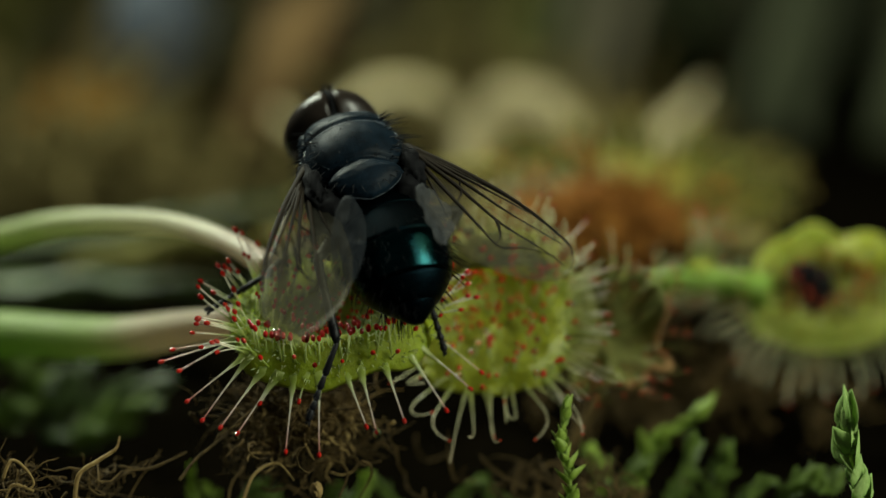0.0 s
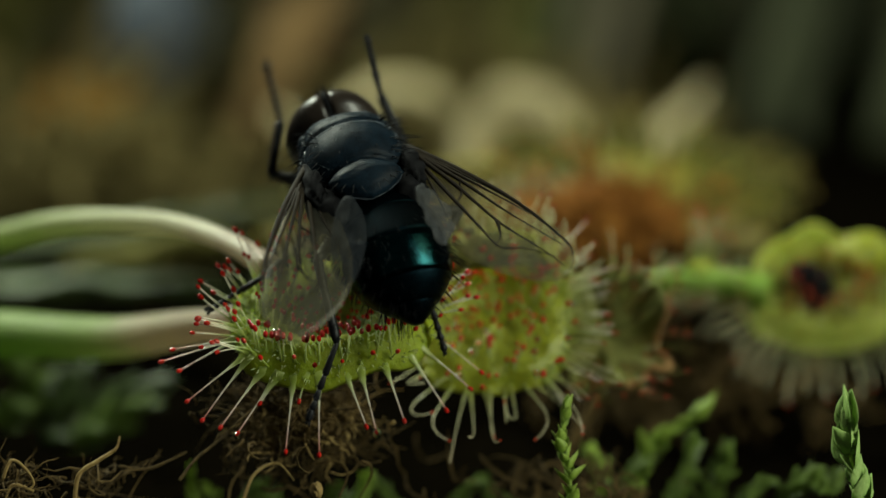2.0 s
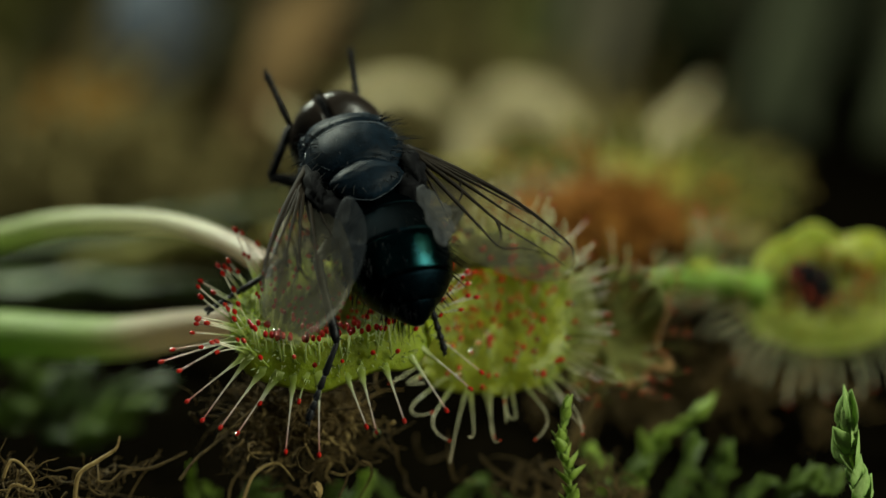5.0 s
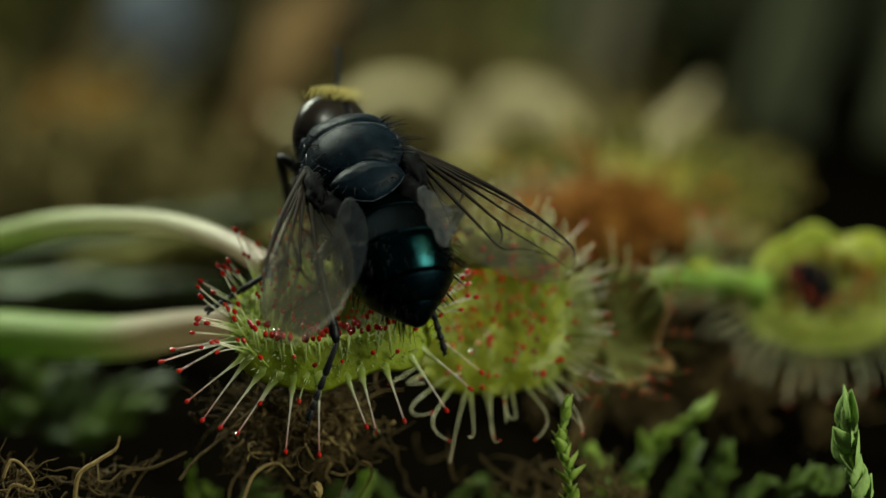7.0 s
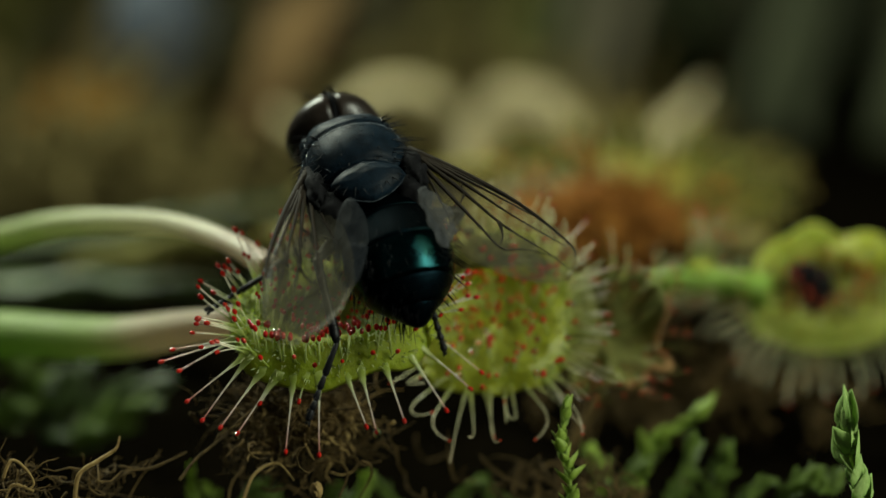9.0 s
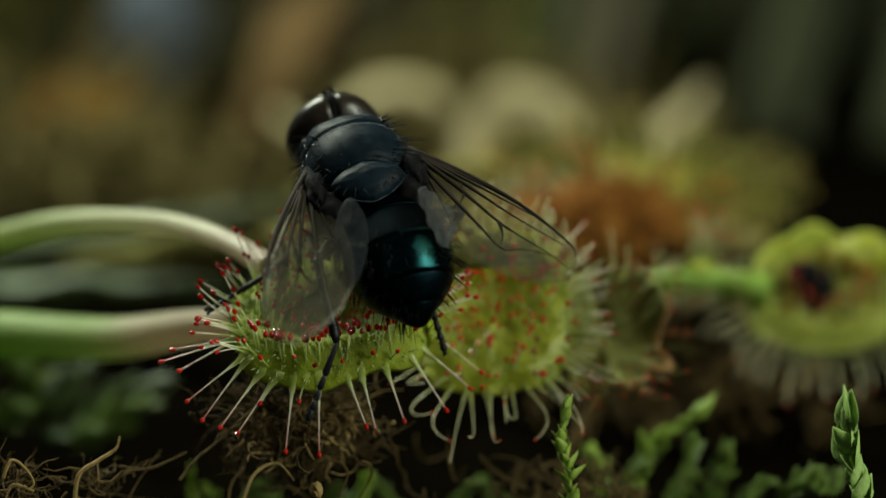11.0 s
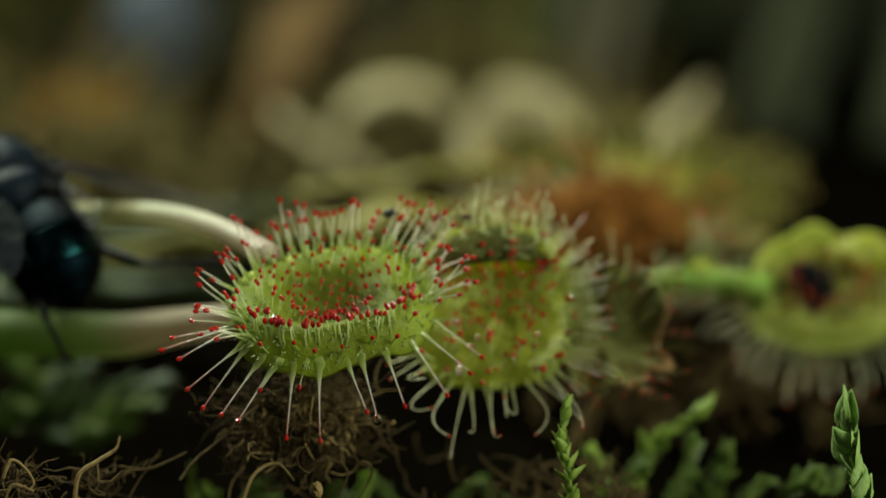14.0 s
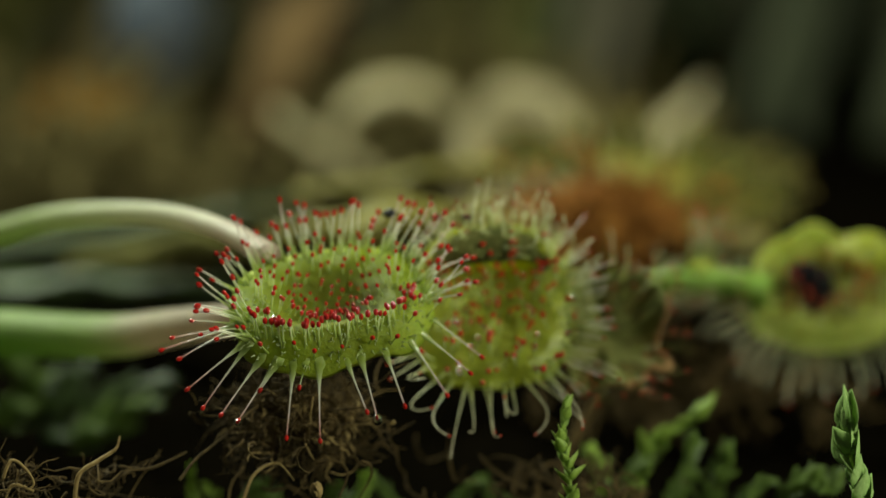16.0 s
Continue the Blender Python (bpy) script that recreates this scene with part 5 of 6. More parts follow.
# time, thorax, way ahead, back
BODY = [
    (0.0, (-3.45, 1.34, 14.98), (-0.280, 0.842, 0.460), (-0.051, -0.482, 0.875)),
    (5.0, (-3.43, 1.33, 14.94), (-0.280, 0.842, 0.460), (-0.051, -0.482, 0.875)),
    (9.0, (-3.37, 1.32, 14.88), (-0.280, 0.842, 0.460), (-0.051, -0.482, 0.875)),
    (11.9, (-3.37, 1.32, 14.88), (-0.280, 0.842, 0.460), (-0.051, -0.482, 0.875)),
    (12.0, (-4.02, 1.04, 14.25), (-0.743, 0.509, 0.430), (0.150, -0.560, 0.810)),
    (12.1, (-4.49, 1.01, 14.83), (-0.892, 0.382, 0.241), (0.102, -0.413, 0.905)),
    (12.2, (-5.32, 1.04, 15.05), (-0.969, 0.239, 0.061), (0.051, -0.293, 0.955)),
    (12.3, (-5.60, 1.03, 14.80), (-0.988, 0.152, -0.006), (0.050, -0.184, 0.982)),
    (12.5, (-5.62, 1.06, 14.97), (-0.985, 0.164, 0.054), (0.050, -0.184, 0.982)),
    (12.7, (-5.92, 1.10, 15.22), (-0.993, 0.110, 0.042), (0.050, -0.131, 0.990)),
    (12.8, (-6.99, 1.46, 16.69), (-0.976, 0.216, -0.021), (0.0, -0.131, 0.991)),
    (12.9, (-8.51, 1.93, 16.69), (-0.971, 0.167, -0.169), (-0.1, -0.13, 0.986)),
    (13.0, (-9.80, 2.30, 15.80), (-0.912, 0.320, -0.255), (-0.152, -0.167, 0.974)),
    (13.1, (-10.50, 2.42, 15.38), (-0.928, 0.257, -0.270), (-0.218, -0.235, 0.947)),
    (13.2, (-10.95, 2.60, 15.82), (-0.884, 0.363, -0.296), (-0.28, -0.295, 0.914)),
    (13.3, (-12.05, 3.07, 15.44), (-0.792, 0.494, -0.358), (-0.303, -0.357, 0.884)),
    (13.4, (-13.83, 3.53, 12.85), (-0.775, 0.555, -0.305), (-0.199, -0.380, 0.903)),
    (13.5, (-13.83, 3.61, 12.85), (-0.775, 0.555, -0.305), (-0.199, -0.380, 0.903)),
    (13.6, (-16.55, 5.64, 12.31), (-0.830, 0.475, -0.294), (-0.249, -0.402, 0.881)),
    (13.8, (-18.13, 8.25, 12.72), (-0.724, 0.689, 0.036), (-0.102, -0.413, 0.905)),
    (14.0, (-18.95, 10.33, 13.00), (-0.515, 0.791, 0.331), (0.000, -0.480, 0.877)),
    (14.3, (-20.34, 11.33, 12.92), (-0.564, 0.778, 0.279), (0.000, -0.480, 0.877)),
    (14.6, (-22.98, 13.53, 13.89), (-0.608, 0.761, 0.226), (0.000, -0.480, 0.877)),
    (14.8, (-24.56, 14.65, 14.48), (-0.619, 0.765, 0.179), (0.000, -0.480, 0.877)),
    (15.2, (-24.56, 14.57, 14.00), (-0.619, 0.765, 0.179), (0.000, -0.480, 0.877)),
    (15.5, (-29.36, 12.67, 14.74), (-0.722, 0.663, 0.197), (0.000, -0.480, 0.877)),
    (16.0, (-30.82, 12.67, 14.74), (-0.722, 0.663, 0.197), (0.000, -0.480, 0.877)),
]
# toe, ankle and knee of each leg
STEPS = {
    ("hind", -1): [(0, (-5.09, -2.90, 5.94), (-3.98, -2.38, 8.88), (-4.78, -1.47, 12.28)), (11.9, (-5.09, -2.90, 5.94), (-3.98, -2.38, 8.88), (-4.78, -1.47, 12.28)), (12.1, (-4.52, -3.17, 7.86), (-3.95, -2.95, 9.11), (-4.08, -1.97, 12.37)),
                   (12.5, (-4.48, -3.28, 7.23), (-3.98, -2.95, 9.11), (-4.08, -1.97, 12.37)), (12.6, (-4.48, -3.28, 7.23), (-3.98, -2.95, 9.11), (-4.08, -1.97, 12.37)), (12.7, (-2.95, -2.65, 8.50), (-3.44, -2.22, 10.90), (-4.12, -1.82, 13.20)), (12.8, (-3.93, -2.03, 9.13), (-4.78, -1.70, 11.02), (-5.21, -1.33, 13.12)),
                   (12.9, (-4.76, -1.39, 9.87), (-5.67, -1.13, 11.35), (-5.77, -0.78, 13.36)), (13.0, (-4.70, -1.39, 9.87), (-5.88, -1.13, 11.35), (-7.06, -0.78, 13.36)), (13.1, (-6.13, -0.79, 10.41), (-7.20, -0.60, 11.47), (-8.28, -0.23, 13.60)),
                   (13.2, (-6.70, -0.24, 10.63), (-7.68, -0.05, 11.70), (-8.98, 0.29, 13.62)), (13.3, (-8.41, 0.61, 9.69), (-9.29, 0.84, 10.98), (-10.60, 1.18, 12.93)), (13.4, (-10.50, 1.96, 8.70), (-11.32, 2.12, 9.62), (-12.04, 1.94, 11.46)), (13.5, (-10.50, 1.96, 8.70), (-11.32, 2.12, 9.62), (-12.04, 1.94, 11.46)),
                   (13.6, (-11.60, 2.14, 6.88), (-12.57, 2.38, 8.20), (-13.28, 2.80, 10.62)), (13.8, (-13.32, 4.14, 6.66), (-14.46, 4.37, 8.01), (-15.30, 4.28, 10.35)), (14.0, (-15.44, 6.09, 6.23), (-16.14, 6.33, 7.60), (-16.68, 5.75, 10.07))],
    ("hind", 1): [(0, (0.07, -0.09, 8.01), (-0.44, 0.39, 9.62), (-0.31, 1.52, 11.98)), (11.9, (0.07, -0.09, 8.01), (-0.44, 0.39, 9.62), (-0.31, 1.52, 11.98)), (12.1, (0.02, 0.77, 7.75), (-0.20, 1.02, 9.16), (-0.98, 2.47, 11.59)), (12.3, (-0.13, 1.61, 9.60), (-0.18, 1.82, 10.80), (-1.88, 3.11, 12.38)),
                  (12.7, (-0.31, 1.65, 9.82), (0.02, 1.76, 10.48), (-1.32, 3.00, 11.72)), (12.8, (-0.31, 1.65, 9.82), (-0.97, 1.97, 11.67), (-2.10, 3.19, 12.82)), (12.9, (-3.24, 3.53, 11.86), (-4.13, 3.65, 12.52), (-5.74, 4.37, 13.77)), (13.0, (-3.66, 4.02, 11.77), (-4.61, 4.20, 12.77), (-5.74, 4.41, 14.00)),
                  (13.2, (-3.82, 4.06, 11.99), (-4.79, 4.21, 12.84), (-5.62, 4.49, 14.44)), (13.3, (-3.84, 4.63, 12.36), (-5.99, 4.75, 13.03), (-7.62, 5.48, 14.30)), (13.4, (-3.74, 5.15, 12.39), (-7.28, 5.13, 12.32), (-8.99, 5.40, 13.85)), (13.5, (-3.97, 5.15, 12.39), (-7.28, 5.13, 12.32), (-9.10, 5.38, 13.74)),
                  (13.6, (-8.15, 6.06, 11.84), (-10.57, 6.07, 11.89), (-11.49, 6.35, 13.48)), (13.8, (-8.84, 6.06, 11.84), (-11.78, 6.53, 11.58), (-13.23, 7.22, 12.64)), (14.0, (-9.05, 6.78, 10.12), (-11.91, 6.78, 10.12), (-14.05, 6.96, 11.15))],
    ("mid", -1): [(0, (-9.09, 0.77, 9.44), (-7.36, 1.25, 10.46), (-5.62, 5.95, 11.21)), (11.9, (-9.09, 0.77, 9.44), (-7.36, 1.25, 10.46), (-5.62, 5.95, 11.21)), (12.1, (-9.19, 0.19, 9.60), (-6.70, -0.29, 10.36), (-5.26, -0.49, 12.11)), (12.3, (-9.11, -0.12, 9.61), (-6.60, -0.76, 10.58), (-5.24, -0.94, 12.41)),
                  (12.5, (-9.16, 0.36, 9.45), (-7.09, -0.92, 10.22), (-5.38, -1.34, 13.02)), (12.7, (-9.10, 0.38, 9.54), (-7.21, -0.66, 10.56), (-6.81, -1.45, 12.39)), (12.8, (-9.02, -0.41, 9.69), (-7.46, -0.24, 10.63), (-7.60, -0.91, 12.62)), (12.9, (-9.13, 0.06, 9.47), (-7.82, 0.27, 10.65), (-9.74, 0.06, 12.34)),
                  (13.0, (-10.82, 0.80, 10.77), (-10.44, 0.50, 11.93), (-9.84, 0.27, 13.52)), (13.1, (-9.73, 0.53, 9.26), (-10.11, 0.34, 11.08), (-10.39, 0.23, 13.30)), (13.2, (-9.38, 0.41, 8.57), (-9.72, 0.23, 10.43), (-10.49, 0.10, 12.56)), (13.3, (-10.66, 0.79, 7.86), (-11.26, 0.61, 9.69), (-11.92, 0.95, 11.63)),
                  (13.4, (-12.53, 1.11, 6.77), (-13.06, 1.40, 8.40), (-12.75, 1.18, 10.03)), (13.5, (-12.82, 1.11, 6.77), (-13.10, 1.40, 8.40), (-12.75, 1.18, 10.03)), (13.6, (-15.47, 2.08, 6.55), (-15.47, 2.41, 8.42), (-15.55, 2.16, 9.84)), (13.8, (-16.84, 3.73, 7.22), (-17.23, 4.00, 8.78), (-18.16, 3.83, 10.66)), (14.0, (-18.52, 5.27, 7.35), (-19.21, 5.51, 8.71), (-19.71, 4.85, 10.70))],
    ("mid", 1): [(0, (-1.45, 3.79, 10.44), (-1.57, 4.97, 11.38), (-2.23, 9.11, 11.86)), (11.9, (-1.45, 3.79, 10.44), (-1.57, 4.97, 11.38), (-2.23, 9.11, 11.86)), (12.3, (-6.45, 4.32, 10.57), (-5.54, 4.40, 11.02), (-4.42, 5.09, 12.05)), (12.7, (-7.13, 4.32, 10.57), (-6.67, 4.44, 11.24), (-6.02, 5.09, 12.05)),
                 (13.0, (-8.76, 4.85, 10.70), (-8.76, 4.97, 11.38), (-9.21, 5.17, 12.50)), (13.4, (-11.72, 6.66, 9.43), (-12.19, 6.78, 10.12), (-12.65, 6.98, 11.27)), (14.0, (-15.74, 8.74, 9.76), (-16.22, 8.87, 10.46), (-16.69, 9.03, 11.39))],
    ("fore", -1): [(0, (-4.98, 5.86, 15.28), (-5.01, 5.84, 14.02), (-5.16, 6.35, 13.48)), (0.85, (-4.98, 5.86, 15.28), (-5.01, 5.84, 14.02), (-5.16, 6.35, 13.48)), (1.0, (-6.66, 4.20, 17.04), (-5.69, 4.00, 16.46), (-6.09, 3.60, 14.46)), (1.2, (-5.36, 5.24, 15.21), (-5.97, 4.57, 13.74), (-6.13, 3.83, 14.13)),
                   (1.4, (-4.98, 5.86, 15.28), (-5.01, 5.84, 14.02), (-5.16, 6.35, 13.48)), (1.8, (-4.98, 5.86, 15.28), (-5.01, 5.84, 14.02), (-5.16, 6.35, 13.48)), (2.0, (-7.02, 4.23, 18.70), (-6.44, 3.83, 16.46), (-6.06, 3.46, 14.34)), (2.2, (-6.77, 4.35, 17.65), (-6.14, 4.05, 15.98), (-6.17, 3.68, 14.42)), (2.4, (-4.98, 5.86, 15.28), (-5.01, 5.84, 14.02), (-5.16, 6.35, 13.48)),
                   (3.15, (-4.98, 5.86, 15.28), (-5.01, 5.84, 14.02), (-5.16, 6.35, 13.48)), (3.3, (-7.69, 4.16, 18.33), (-6.57, 3.81, 16.35), (-5.93, 3.46, 14.34)), (3.5, (-7.18, 4.23, 18.70), (-6.04, 3.89, 16.79), (-5.80, 3.47, 14.41)), (3.8, (-7.76, 4.09, 17.91), (-5.95, 3.74, 15.95), (-5.93, 3.44, 14.25)), (4.0, (-7.05, 4.37, 17.18), (-6.20, 4.11, 15.74), (-6.03, 3.64, 14.22)),
                   (4.2, (-6.61, 4.52, 17.50), (-6.04, 4.19, 15.62), (-6.03, 3.64, 14.22)), (4.5, (-4.98, 5.86, 15.28), (-5.01, 5.84, 14.02), (-5.16, 6.35, 13.48)), (5.0, (-7.03, 4.36, 18.31), (-6.09, 4.01, 16.32), (-5.97, 3.47, 14.41)), (5.5, (-4.98, 5.86, 15.28), (-5.01, 5.84, 14.02), (-5.16, 6.35, 13.48)), (6.6, (-4.98, 5.86, 15.28), (-5.01, 5.84, 14.02), (-5.16, 6.35, 13.48)),
                   (6.8, (-7.42, 4.11, 18.02), (-6.33, 3.77, 16.08), (-6.02, 3.46, 14.36)), (7.0, (-5.36, 5.24, 15.21), (-5.97, 4.57, 13.74), (-6.22, 3.83, 14.13)), (7.3, (-5.36, 5.24, 15.21), (-5.97, 4.57, 13.74), (-6.18, 3.83, 14.13)), (7.5, (-6.61, 4.45, 17.08), (-6.07, 4.17, 15.51), (-6.17, 3.64, 14.22)), (7.7, (-4.98, 5.86, 15.28), (-5.01, 5.84, 14.02), (-5.16, 6.35, 13.48)),
                   (8.1, (-4.98, 5.86, 15.28), (-5.01, 5.84, 14.02), (-5.16, 6.35, 13.48)), (8.3, (-7.13, 4.09, 17.91), (-6.31, 3.77, 16.13), (-6.15, 3.47, 14.41)), (8.5, (-6.68, 4.32, 18.09), (-6.09, 3.99, 16.21), (-6.15, 3.47, 14.41)), (8.7, (-6.11, 4.56, 17.70), (-5.98, 4.23, 15.84), (-6.17, 3.65, 14.29)), (8.9, (-4.98, 5.86, 15.28), (-5.01, 5.84, 14.02), (-5.16, 6.35, 13.48)),
                   (11.9, (-4.98, 5.86, 15.28), (-5.01, 5.84, 14.02), (-5.16, 6.35, 13.48)), (12.0, (-7.21, 2.62, 12.46), (-6.95, 2.05, 12.11), (-6.88, 1.14, 12.71)), (12.1, (-7.63, 1.92, 10.22), (-7.66, 0.26, 11.76), (-7.91, -0.16, 12.82)), (12.3, (-8.10, 1.66, 9.89), (-8.22, -0.10, 11.42), (-9.02, -0.43, 12.43)), (12.5, (-7.96, 1.88, 10.00), (-8.07, -0.14, 11.21), (-9.19, -0.31, 13.13)),
                   (12.7, (-7.68, 1.21, 10.80), (-8.65, 0.12, 12.66), (-9.36, -0.16, 13.98)), (12.8, (-8.59, 0.38, 11.29), (-9.19, 0.08, 12.45), (-9.79, -0.26, 13.38)), (12.9, (-10.29, 0.53, 12.15), (-9.84, 0.15, 12.88), (-9.41, 0.23, 13.30)), (13.0, (-12.64, 1.33, 10.89), (-11.50, 1.19, 11.81), (-10.60, 1.18, 12.93)), (13.2, (-12.19, 1.76, 11.60), (-11.53, 1.89, 12.36), (-10.88, 1.75, 13.28)),
                   (13.4, (-14.55, 2.00, 8.96), (-14.55, 2.16, 9.84), (-14.48, 1.86, 11.02)), (14.0, (-19.44, 5.59, 9.17), (-19.67, 5.75, 10.07), (-19.25, 4.97, 11.38))],
    ("fore", 1): [(0, (-4.08, 6.26, 15.23), (-3.55, 6.43, 13.93), (-3.10, 6.85, 13.40)), (0.85, (-4.08, 6.26, 15.23), (-3.55, 6.43, 13.93), (-3.10, 6.85, 13.40)), (1.0, (-3.92, 5.10, 19.06), (-3.52, 4.90, 16.78), (-2.62, 4.51, 14.55)), (1.2, (-3.95, 5.10, 17.89), (-3.67, 4.93, 15.75), (-2.62, 4.69, 14.41)), (1.4, (-4.08, 6.26, 15.23), (-3.55, 6.43, 13.93), (-3.10, 6.85, 13.40)),
                  (1.8, (-4.08, 6.26, 15.23), (-3.55, 6.43, 13.93), (-3.10, 6.85, 13.40)), (2.0, (-2.97, 4.90, 19.65), (-2.46, 4.80, 17.36), (-1.90, 4.57, 14.89)), (2.2, (-2.72, 4.91, 19.67), (-2.88, 4.78, 17.24), (-2.12, 4.57, 14.89)), (2.4, (-4.08, 6.26, 15.23), (-3.55, 6.43, 13.93), (-3.10, 6.85, 13.40)), (4.6, (-4.08, 6.26, 15.23), (-3.55, 6.43, 13.93), (-3.10, 6.85, 13.40)),
                  (5.0, (-3.65, 5.12, 19.13), (-3.34, 4.90, 16.78), (-2.53, 4.53, 14.66)), (5.4, (-4.08, 6.26, 15.23), (-3.55, 6.43, 13.93), (-3.10, 6.85, 13.40)), (6.6, (-4.08, 6.26, 15.23), (-3.55, 6.43, 13.93), (-3.10, 6.85, 13.40)), (6.8, (-3.82, 5.01, 19.66), (-3.72, 4.80, 17.36), (-2.66, 4.55, 14.77)), (7.0, (-4.22, 5.82, 19.11), (-4.24, 5.42, 16.83), (-2.81, 4.93, 14.61)),
                  (7.3, (-3.73, 5.40, 18.45), (-3.90, 5.20, 16.17), (-2.72, 4.89, 14.38)), (7.5, (-4.08, 6.26, 15.23), (-3.55, 6.43, 13.93), (-3.10, 6.85, 13.40)), (8.1, (-4.08, 6.26, 15.23), (-3.55, 6.43, 13.93), (-3.10, 6.85, 13.40)), (8.3, (-3.64, 4.89, 19.60), (-3.44, 4.58, 17.27), (-2.53, 4.55, 14.77)), (8.5, (-4.26, 5.21, 19.66), (-3.83, 4.80, 17.36), (-2.62, 4.55, 14.77)), (8.7, (-3.58, 4.99, 19.55), (-3.31, 4.55, 17.05), (-2.53, 4.54, 14.71)),
                  (8.9, (-4.08, 6.26, 15.23), (-3.55, 6.43, 13.93), (-3.10, 6.85, 13.40)), (11.9, (-4.08, 6.26, 15.23), (-3.55, 6.43, 13.93), (-3.10, 6.85, 13.40)), (12.1, (-6.87, 3.83, 10.66), (-6.87, 3.94, 11.33), (-6.41, 4.10, 12.22)), (12.3, (-7.73, 3.22, 10.09), (-8.07, 3.33, 10.75), (-8.63, 3.49, 11.64)), (12.7, (-7.73, 3.26, 10.31), (-8.18, 3.41, 11.19), (-8.85, 3.61, 12.30)),
                  (13.0, (-12.12, 4.32, 10.57), (-12.12, 4.44, 11.24), (-12.06, 4.10, 12.22)), (13.4, (-15.52, 5.51, 8.71), (-15.75, 5.67, 9.62), (-15.98, 5.83, 10.53)), (14.0, (-20.01, 8.74, 9.76), (-20.01, 8.87, 10.46), (-20.01, 9.03, 11.39))],
}
FREE = {"fore": ((2.0, 4.0, -3.2), (2.4, 2.7, -2.4), (2.6, 2.4, -0.6)), "mid": ((4.6, 0.8, -3.4), (3.6, 0.4, -2.2), (2.8, 0.3, -0.3)), "hind": ((3.4, -5.0, -3.6), (3.0, -3.6, -2.4), (2.6, -2.2, -0.3))}
MOVING = [12.0, 12.1, 12.2, 12.3, 12.4, 12.5, 12.6, 12.7, 12.8, 12.9, 13.0, 13.1, 13.2, 13.3, 13.4, 13.5, 13.6, 13.7, 13.8, 13.9, 14.0, 14.3, 14.6, 14.8, 15.2, 15.5, 16.0]
TIMES = [0, 5, 9, 11.9] + MOVING


FLY_SIZE = 1.08


def body_at(t):
    return stand(*blend(BODY, t)) @ Matrix.Scale(FLY_SIZE, 4)


def bone(a, b, bend):
    """A pose at a with its own y towards b."""
    y = (b - a).normalized()
    z = bend - y * bend.dot(y)
    z = z.normalized() if z.length > 1e-5 else y.orthogonal().normalized()
    m = Matrix((y.cross(z), y, z)).transposed().to_4x4()
    m.translation = a
    return m


def leg_rows(name, side):
    hip, upper, shin, foot = LEG[name]
    hip = Vector((hip[0] * side, hip[1], hip[2]))
    rows = ([], [], [])
    table = STEPS[name, side]
    for t in sorted(set(TIMES) | {row[0] for row in table}):
        back = body_at(t).inverted()
        toe, ankle, knee = [back @ p for p in blend(table, t)]
        if t > 14.1:
            toe, ankle, knee = [Vector((p[0] * side, p[1], p[2])) for p in FREE[name]]
        way = (ankle - toe).normalized()
        ankle = toe + way * foot
        reach = ankle - hip
        far = min(max(reach.length, abs(upper - shin) + 0.1), upper + shin - 0.05)
        ankle = hip + reach.normalized() * far
        u = reach.normalized()
        pole = (knee - hip) - u * (knee - hip).dot(u)
        pole = pole.normalized() if pole.length > 1e-4 else u.orthogonal().normalized()
        a = (upper ** 2 + far ** 2 - shin ** 2) / (2 * far)
        h = math.sqrt(max(upper ** 2 - a ** 2, 0))
        joint = hip + u * a + pole * h
        toe = ankle - way * foot
        m0 = bone(hip, joint, pole)
        m1, m2 = m0.inverted() @ bone(joint, ankle, pole), m0.inverted() @ bone(ankle, toe, pole)
        for r, m in zip(rows, (m0, m1, m2)):
            r.append((t, metres(m)))
    return rows


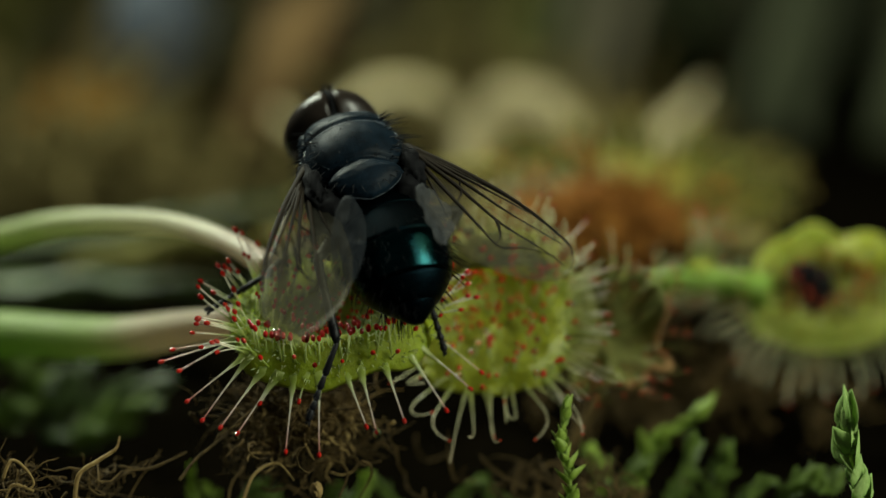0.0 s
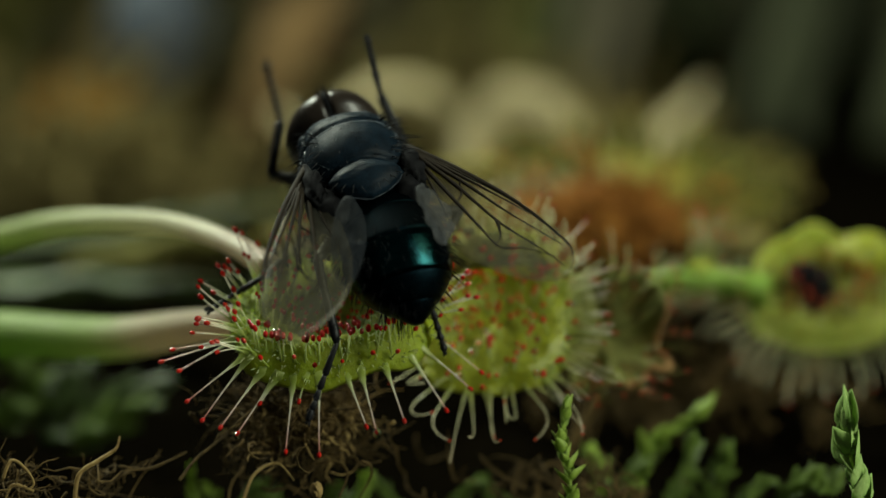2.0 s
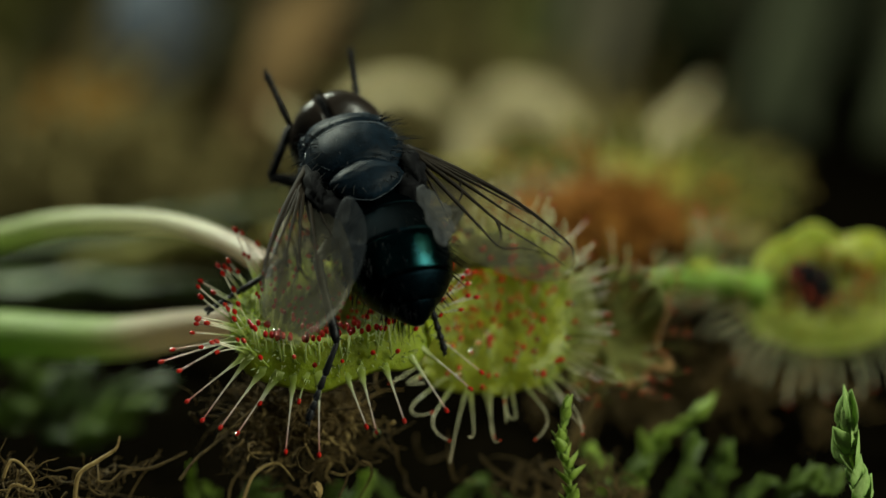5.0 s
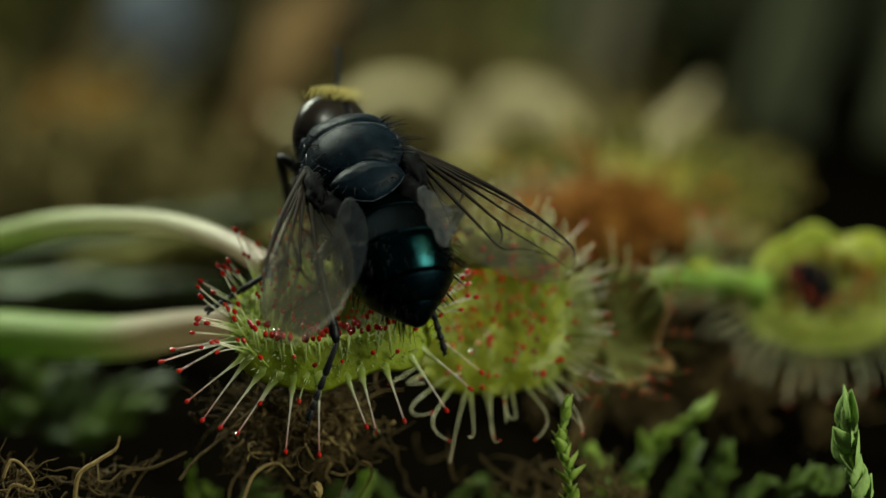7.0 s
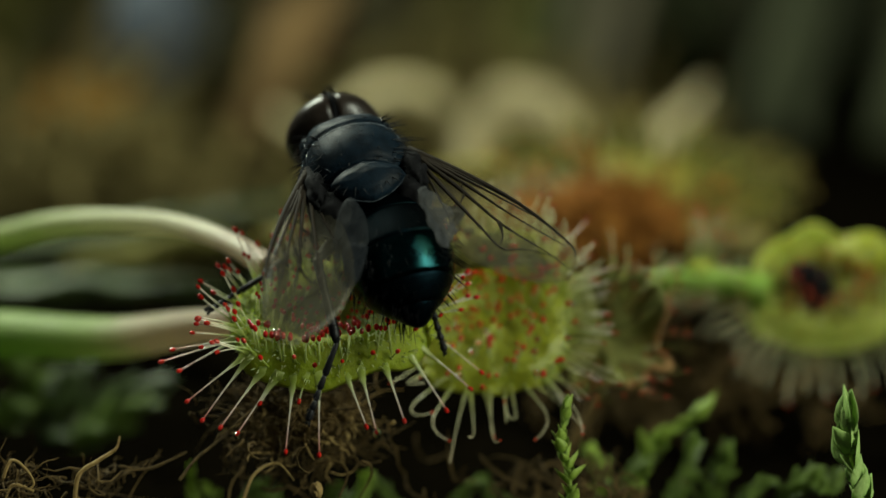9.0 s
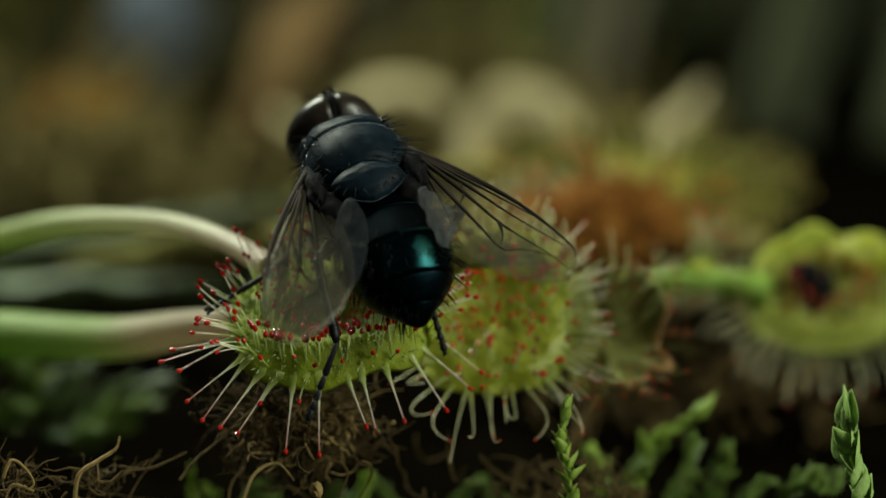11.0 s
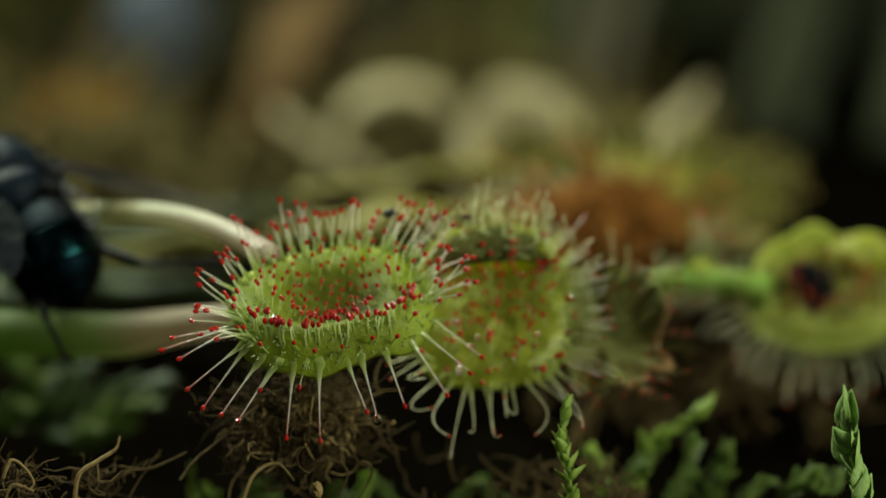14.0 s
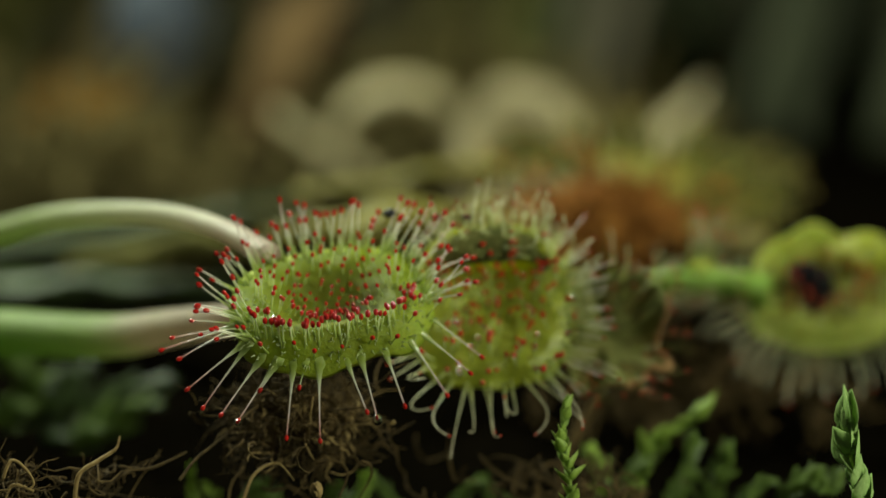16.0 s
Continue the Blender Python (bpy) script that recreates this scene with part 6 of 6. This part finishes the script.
# wing tips, and the way that the upper side of each wing faces
TIPS = {
    1: [(0, (4.87, -2.60, 12.48), (0.10, -0.62, 0.78)), (11.9, (4.87, -2.60, 12.48), (0.10, -0.62, 0.78)), (12.0, (5.91, 0.78, 13.54), (0.207, -0.727, 0.655)), (12.1, (5.42, 2.05, 15.01), (0.252, -0.639, 0.727)), (12.2, (4.36, 3.34, 16.52), (0.205, -0.591, 0.780)), (12.3, (3.59, 3.78, 17.29), (0.101, -0.348, 0.932)), (12.5, (3.59, 3.84, 17.64), (0.101, -0.348, 0.932)),
        (12.7, (2.94, 4.42, 16.90), (0.103, -0.194, 0.976)), (12.8, (1.49, 5.07, 17.73), (0.105, -0.146, 0.984)), (12.9, (-0.54, 5.18, 18.33), (0.000, -0.131, 0.991)), (13.0, (-3.09, 7.31, 18.92), (-0.302, -0.140, 0.943)), (13.2, (-3.32, 7.37, 19.26), (-0.399, -0.197, 0.896)), (13.3, (-5.18, 7.89, 19.33), (-0.449, -0.255, 0.856)), (13.4, (-7.65, 8.22, 18.32), (-0.40, -0.27, 0.87)), (13.5, (-7.65, 8.22, 18.32), (-0.40, -0.27, 0.87)),
        (13.6, (-9.72, 9.23, 18.27), (-0.359, -0.464, 0.810)), (13.8, (-10.83, 12.71, 14.98), (-0.208, -0.256, 0.944)), (14.0, (-10.68, 13.21, 12.07), (0.000, -0.147, 0.989)), (14.3, (-12.39, 14.24, 12.16), (0.000, -0.195, 0.981)), (14.6, (-14.38, 15.47, 13.37), (0.000, -0.307, 0.952)), (14.8, (-15.40, 16.60, 13.98), (0.000, -0.375, 0.927)), (15.2, (-15.47, 16.49, 13.35), (0.000, -0.375, 0.927)), (15.5, (-21.55, 12.58, 14.26), (0.000, -0.375, 0.927)), (16, (-23.02, 12.58, 14.26), (0.000, -0.375, 0.927))],
    -1: [(0, (-6.54, -6.53, 10.42), (0.011, -0.801, 0.598)), (11.9, (-6.48, -6.53, 10.34), (0.011, -0.801, 0.598)), (12.0, (-2.96, -5.63, 8.84), (-0.309, -0.878, 0.364)), (12.1, (-1.92, -6.12, 8.95), (-0.351, -0.845, 0.403)), (12.2, (0.40, -8.20, 9.00), (-0.05, -0.78, 0.62)), (12.3, (1.62, -9.73, 8.60), (0.194, -0.716, 0.671)), (12.5, (-1.26, -7.20, 11.55), (0.095, -0.777, 0.623)),
         (12.7, (-1.10, -7.60, 12.50), (0.10, -0.765, 0.635)), (12.8, (-1.95, -3.76, 13.74), (-0.303, -0.708, 0.638)), (12.9, (-2.40, -2.44, 15.44), (-0.406, -0.796, 0.449)), (13.0, (-4.81, -4.59, 14.75), (-0.150, -0.919, 0.365)), (13.1, (-5.99, -8.27, 15.00), (-0.578, -0.449, 0.681)), (13.2, (-5.90, -8.75, 16.01), (-0.436, -0.345, 0.831)), (13.3, (-6.84, -9.99, 16.15), (-0.615, -0.464, 0.637)), (13.4, (-11.56, -4.77, 10.87), (-0.422, -0.391, 0.818)),
         (13.5, (-11.60, -4.77, 10.87), (-0.422, -0.391, 0.818)), (13.6, (-13.28, -1.43, 9.66), (-0.422, -0.391, 0.818)), (13.8, (-17.98, 2.41, 8.42), (-0.424, -0.780, 0.460)), (14.0, (-23.13, 5.51, 8.71), (-0.207, -0.727, 0.655)), (14.3, (-23.81, 4.69, 9.81), (0.000, -0.684, 0.730)), (14.8, (-24.05, 6.07, 11.89), (0.000, -0.574, 0.819)), (15.2, (-24.05, 5.99, 11.43), (0.000, -0.574, 0.819)), (15.5, (-30.62, 8.05, 11.56), (0.000, -0.574, 0.819)), (16, (-32.03, 8.05, 11.56), (0.000, -0.574, 0.819))],
}


def wing_rows(s):
    rows, root = [], Vector((s * 1.75, -0.55, 0.75))
    for t in TIMES:
        body = body_at(t)
        tip, face = blend(TIPS[s], t)
        x = (body.inverted() @ tip - root).normalized() * s
        z = body.to_3x3().inverted() @ face
        z = (z - x * z.dot(x)).normalized()
        m = Matrix((x, z.cross(x), z)).transposed().to_4x4()
        m.translation = root
        rows.append((t, metres(m)))
    return rows


# the head nods and rolls while the front feet clean it: time, nod, roll, turn
NODS = [(0, 0, 0, 0), (0.85, 0, 0, 0), (1.0, -12, -45, 24), (1.1, 0, -100, 28), (1.2, 14, -142, 28), (1.3, -4, -75, 15), (1.45, 0, 0, 0), (1.85, 0, 0, 0), (2.1, -10, -12, 4), (2.4, 0, 0, 0), (3.15, 0, 0, 0), (3.5, -16, 5, 3), (3.8, -15, -30, 6), (4.1, 0, 0, 0), (4.6, 0, 0, 0), (5.0, -14, -15, 5), (5.5, 0, 0, 0),
        (6.6, 0, 0, 0), (6.8, -14, -40, 12), (6.9, 0, -100, 24), (7.0, 18, -150, 30), (7.3, 18, -148, 30), (7.4, 0, -85, 16), (7.5, -4, -30, 6), (7.6, 0, 0, 0), (8.1, 0, 0, 0), (8.3, -14, -15, 10), (8.6, -12, -28, 20), (8.9, 0, 0, 0), (11.9, 0, 0, 0), (12.2, 12, 0, 0), (12.8, 9, 0, 0), (13.2, 2, 0, 14), (13.4, -8, 0, 4), (16, 0, 0, 0)]


def motions():
    FLY.scale = (FLY_SIZE,) * 3
    walk(FLY, [(t, metres(body_at(t))) for t in TIMES])
    rows = []
    for t, nod, roll, turn in NODS:
        over = 0.5 - 0.5 * math.cos(radians(roll))
        lift = 0.42 * smoothstep(11.9, 12.2, t) * (1 - smoothstep(12.8, 13.2, t))
        rows.append((t, pose(*((NECK + Vector((-0.08, 0.33 - 0.5 * over - 0.5 * lift, 0.04 - 0.35 * over + lift))) * MM), nod, roll, turn)))
    walk(HEAD, rows)
    for (name, side), bones in LEGS.items():
        for ob, rows in zip(bones, leg_rows(name, side)):
            walk(ob, rows)
    for s in WINGS:
        walk(WINGS[s], wing_rows(s))
    for leaf, heel, press in ((FRONT, Vector((-31.5, 19.2, 5.5)), Vector((0.053, -0.092, -0.519))), (BACK, Vector((-31.0, 16.8, 3.8)), Vector((0, -0.033, -0.187)))):
        arm = leaf.location / MM - heel
        axis, swing = arm.cross(press).normalized(), press.length / arm.length
        rows = []
        for t, k in ((0, 1), (13.15, 1), (13.35, 0.5), (13.5, 0.06), (13.7, 0), (16, 0)):
            turn = Matrix.Rotation(swing * k, 4, axis)
            turn.translation = (heel + turn.to_3x3() @ arm) * MM
            rows.append((t, turn))
        walk(leaf, rows)


motions()
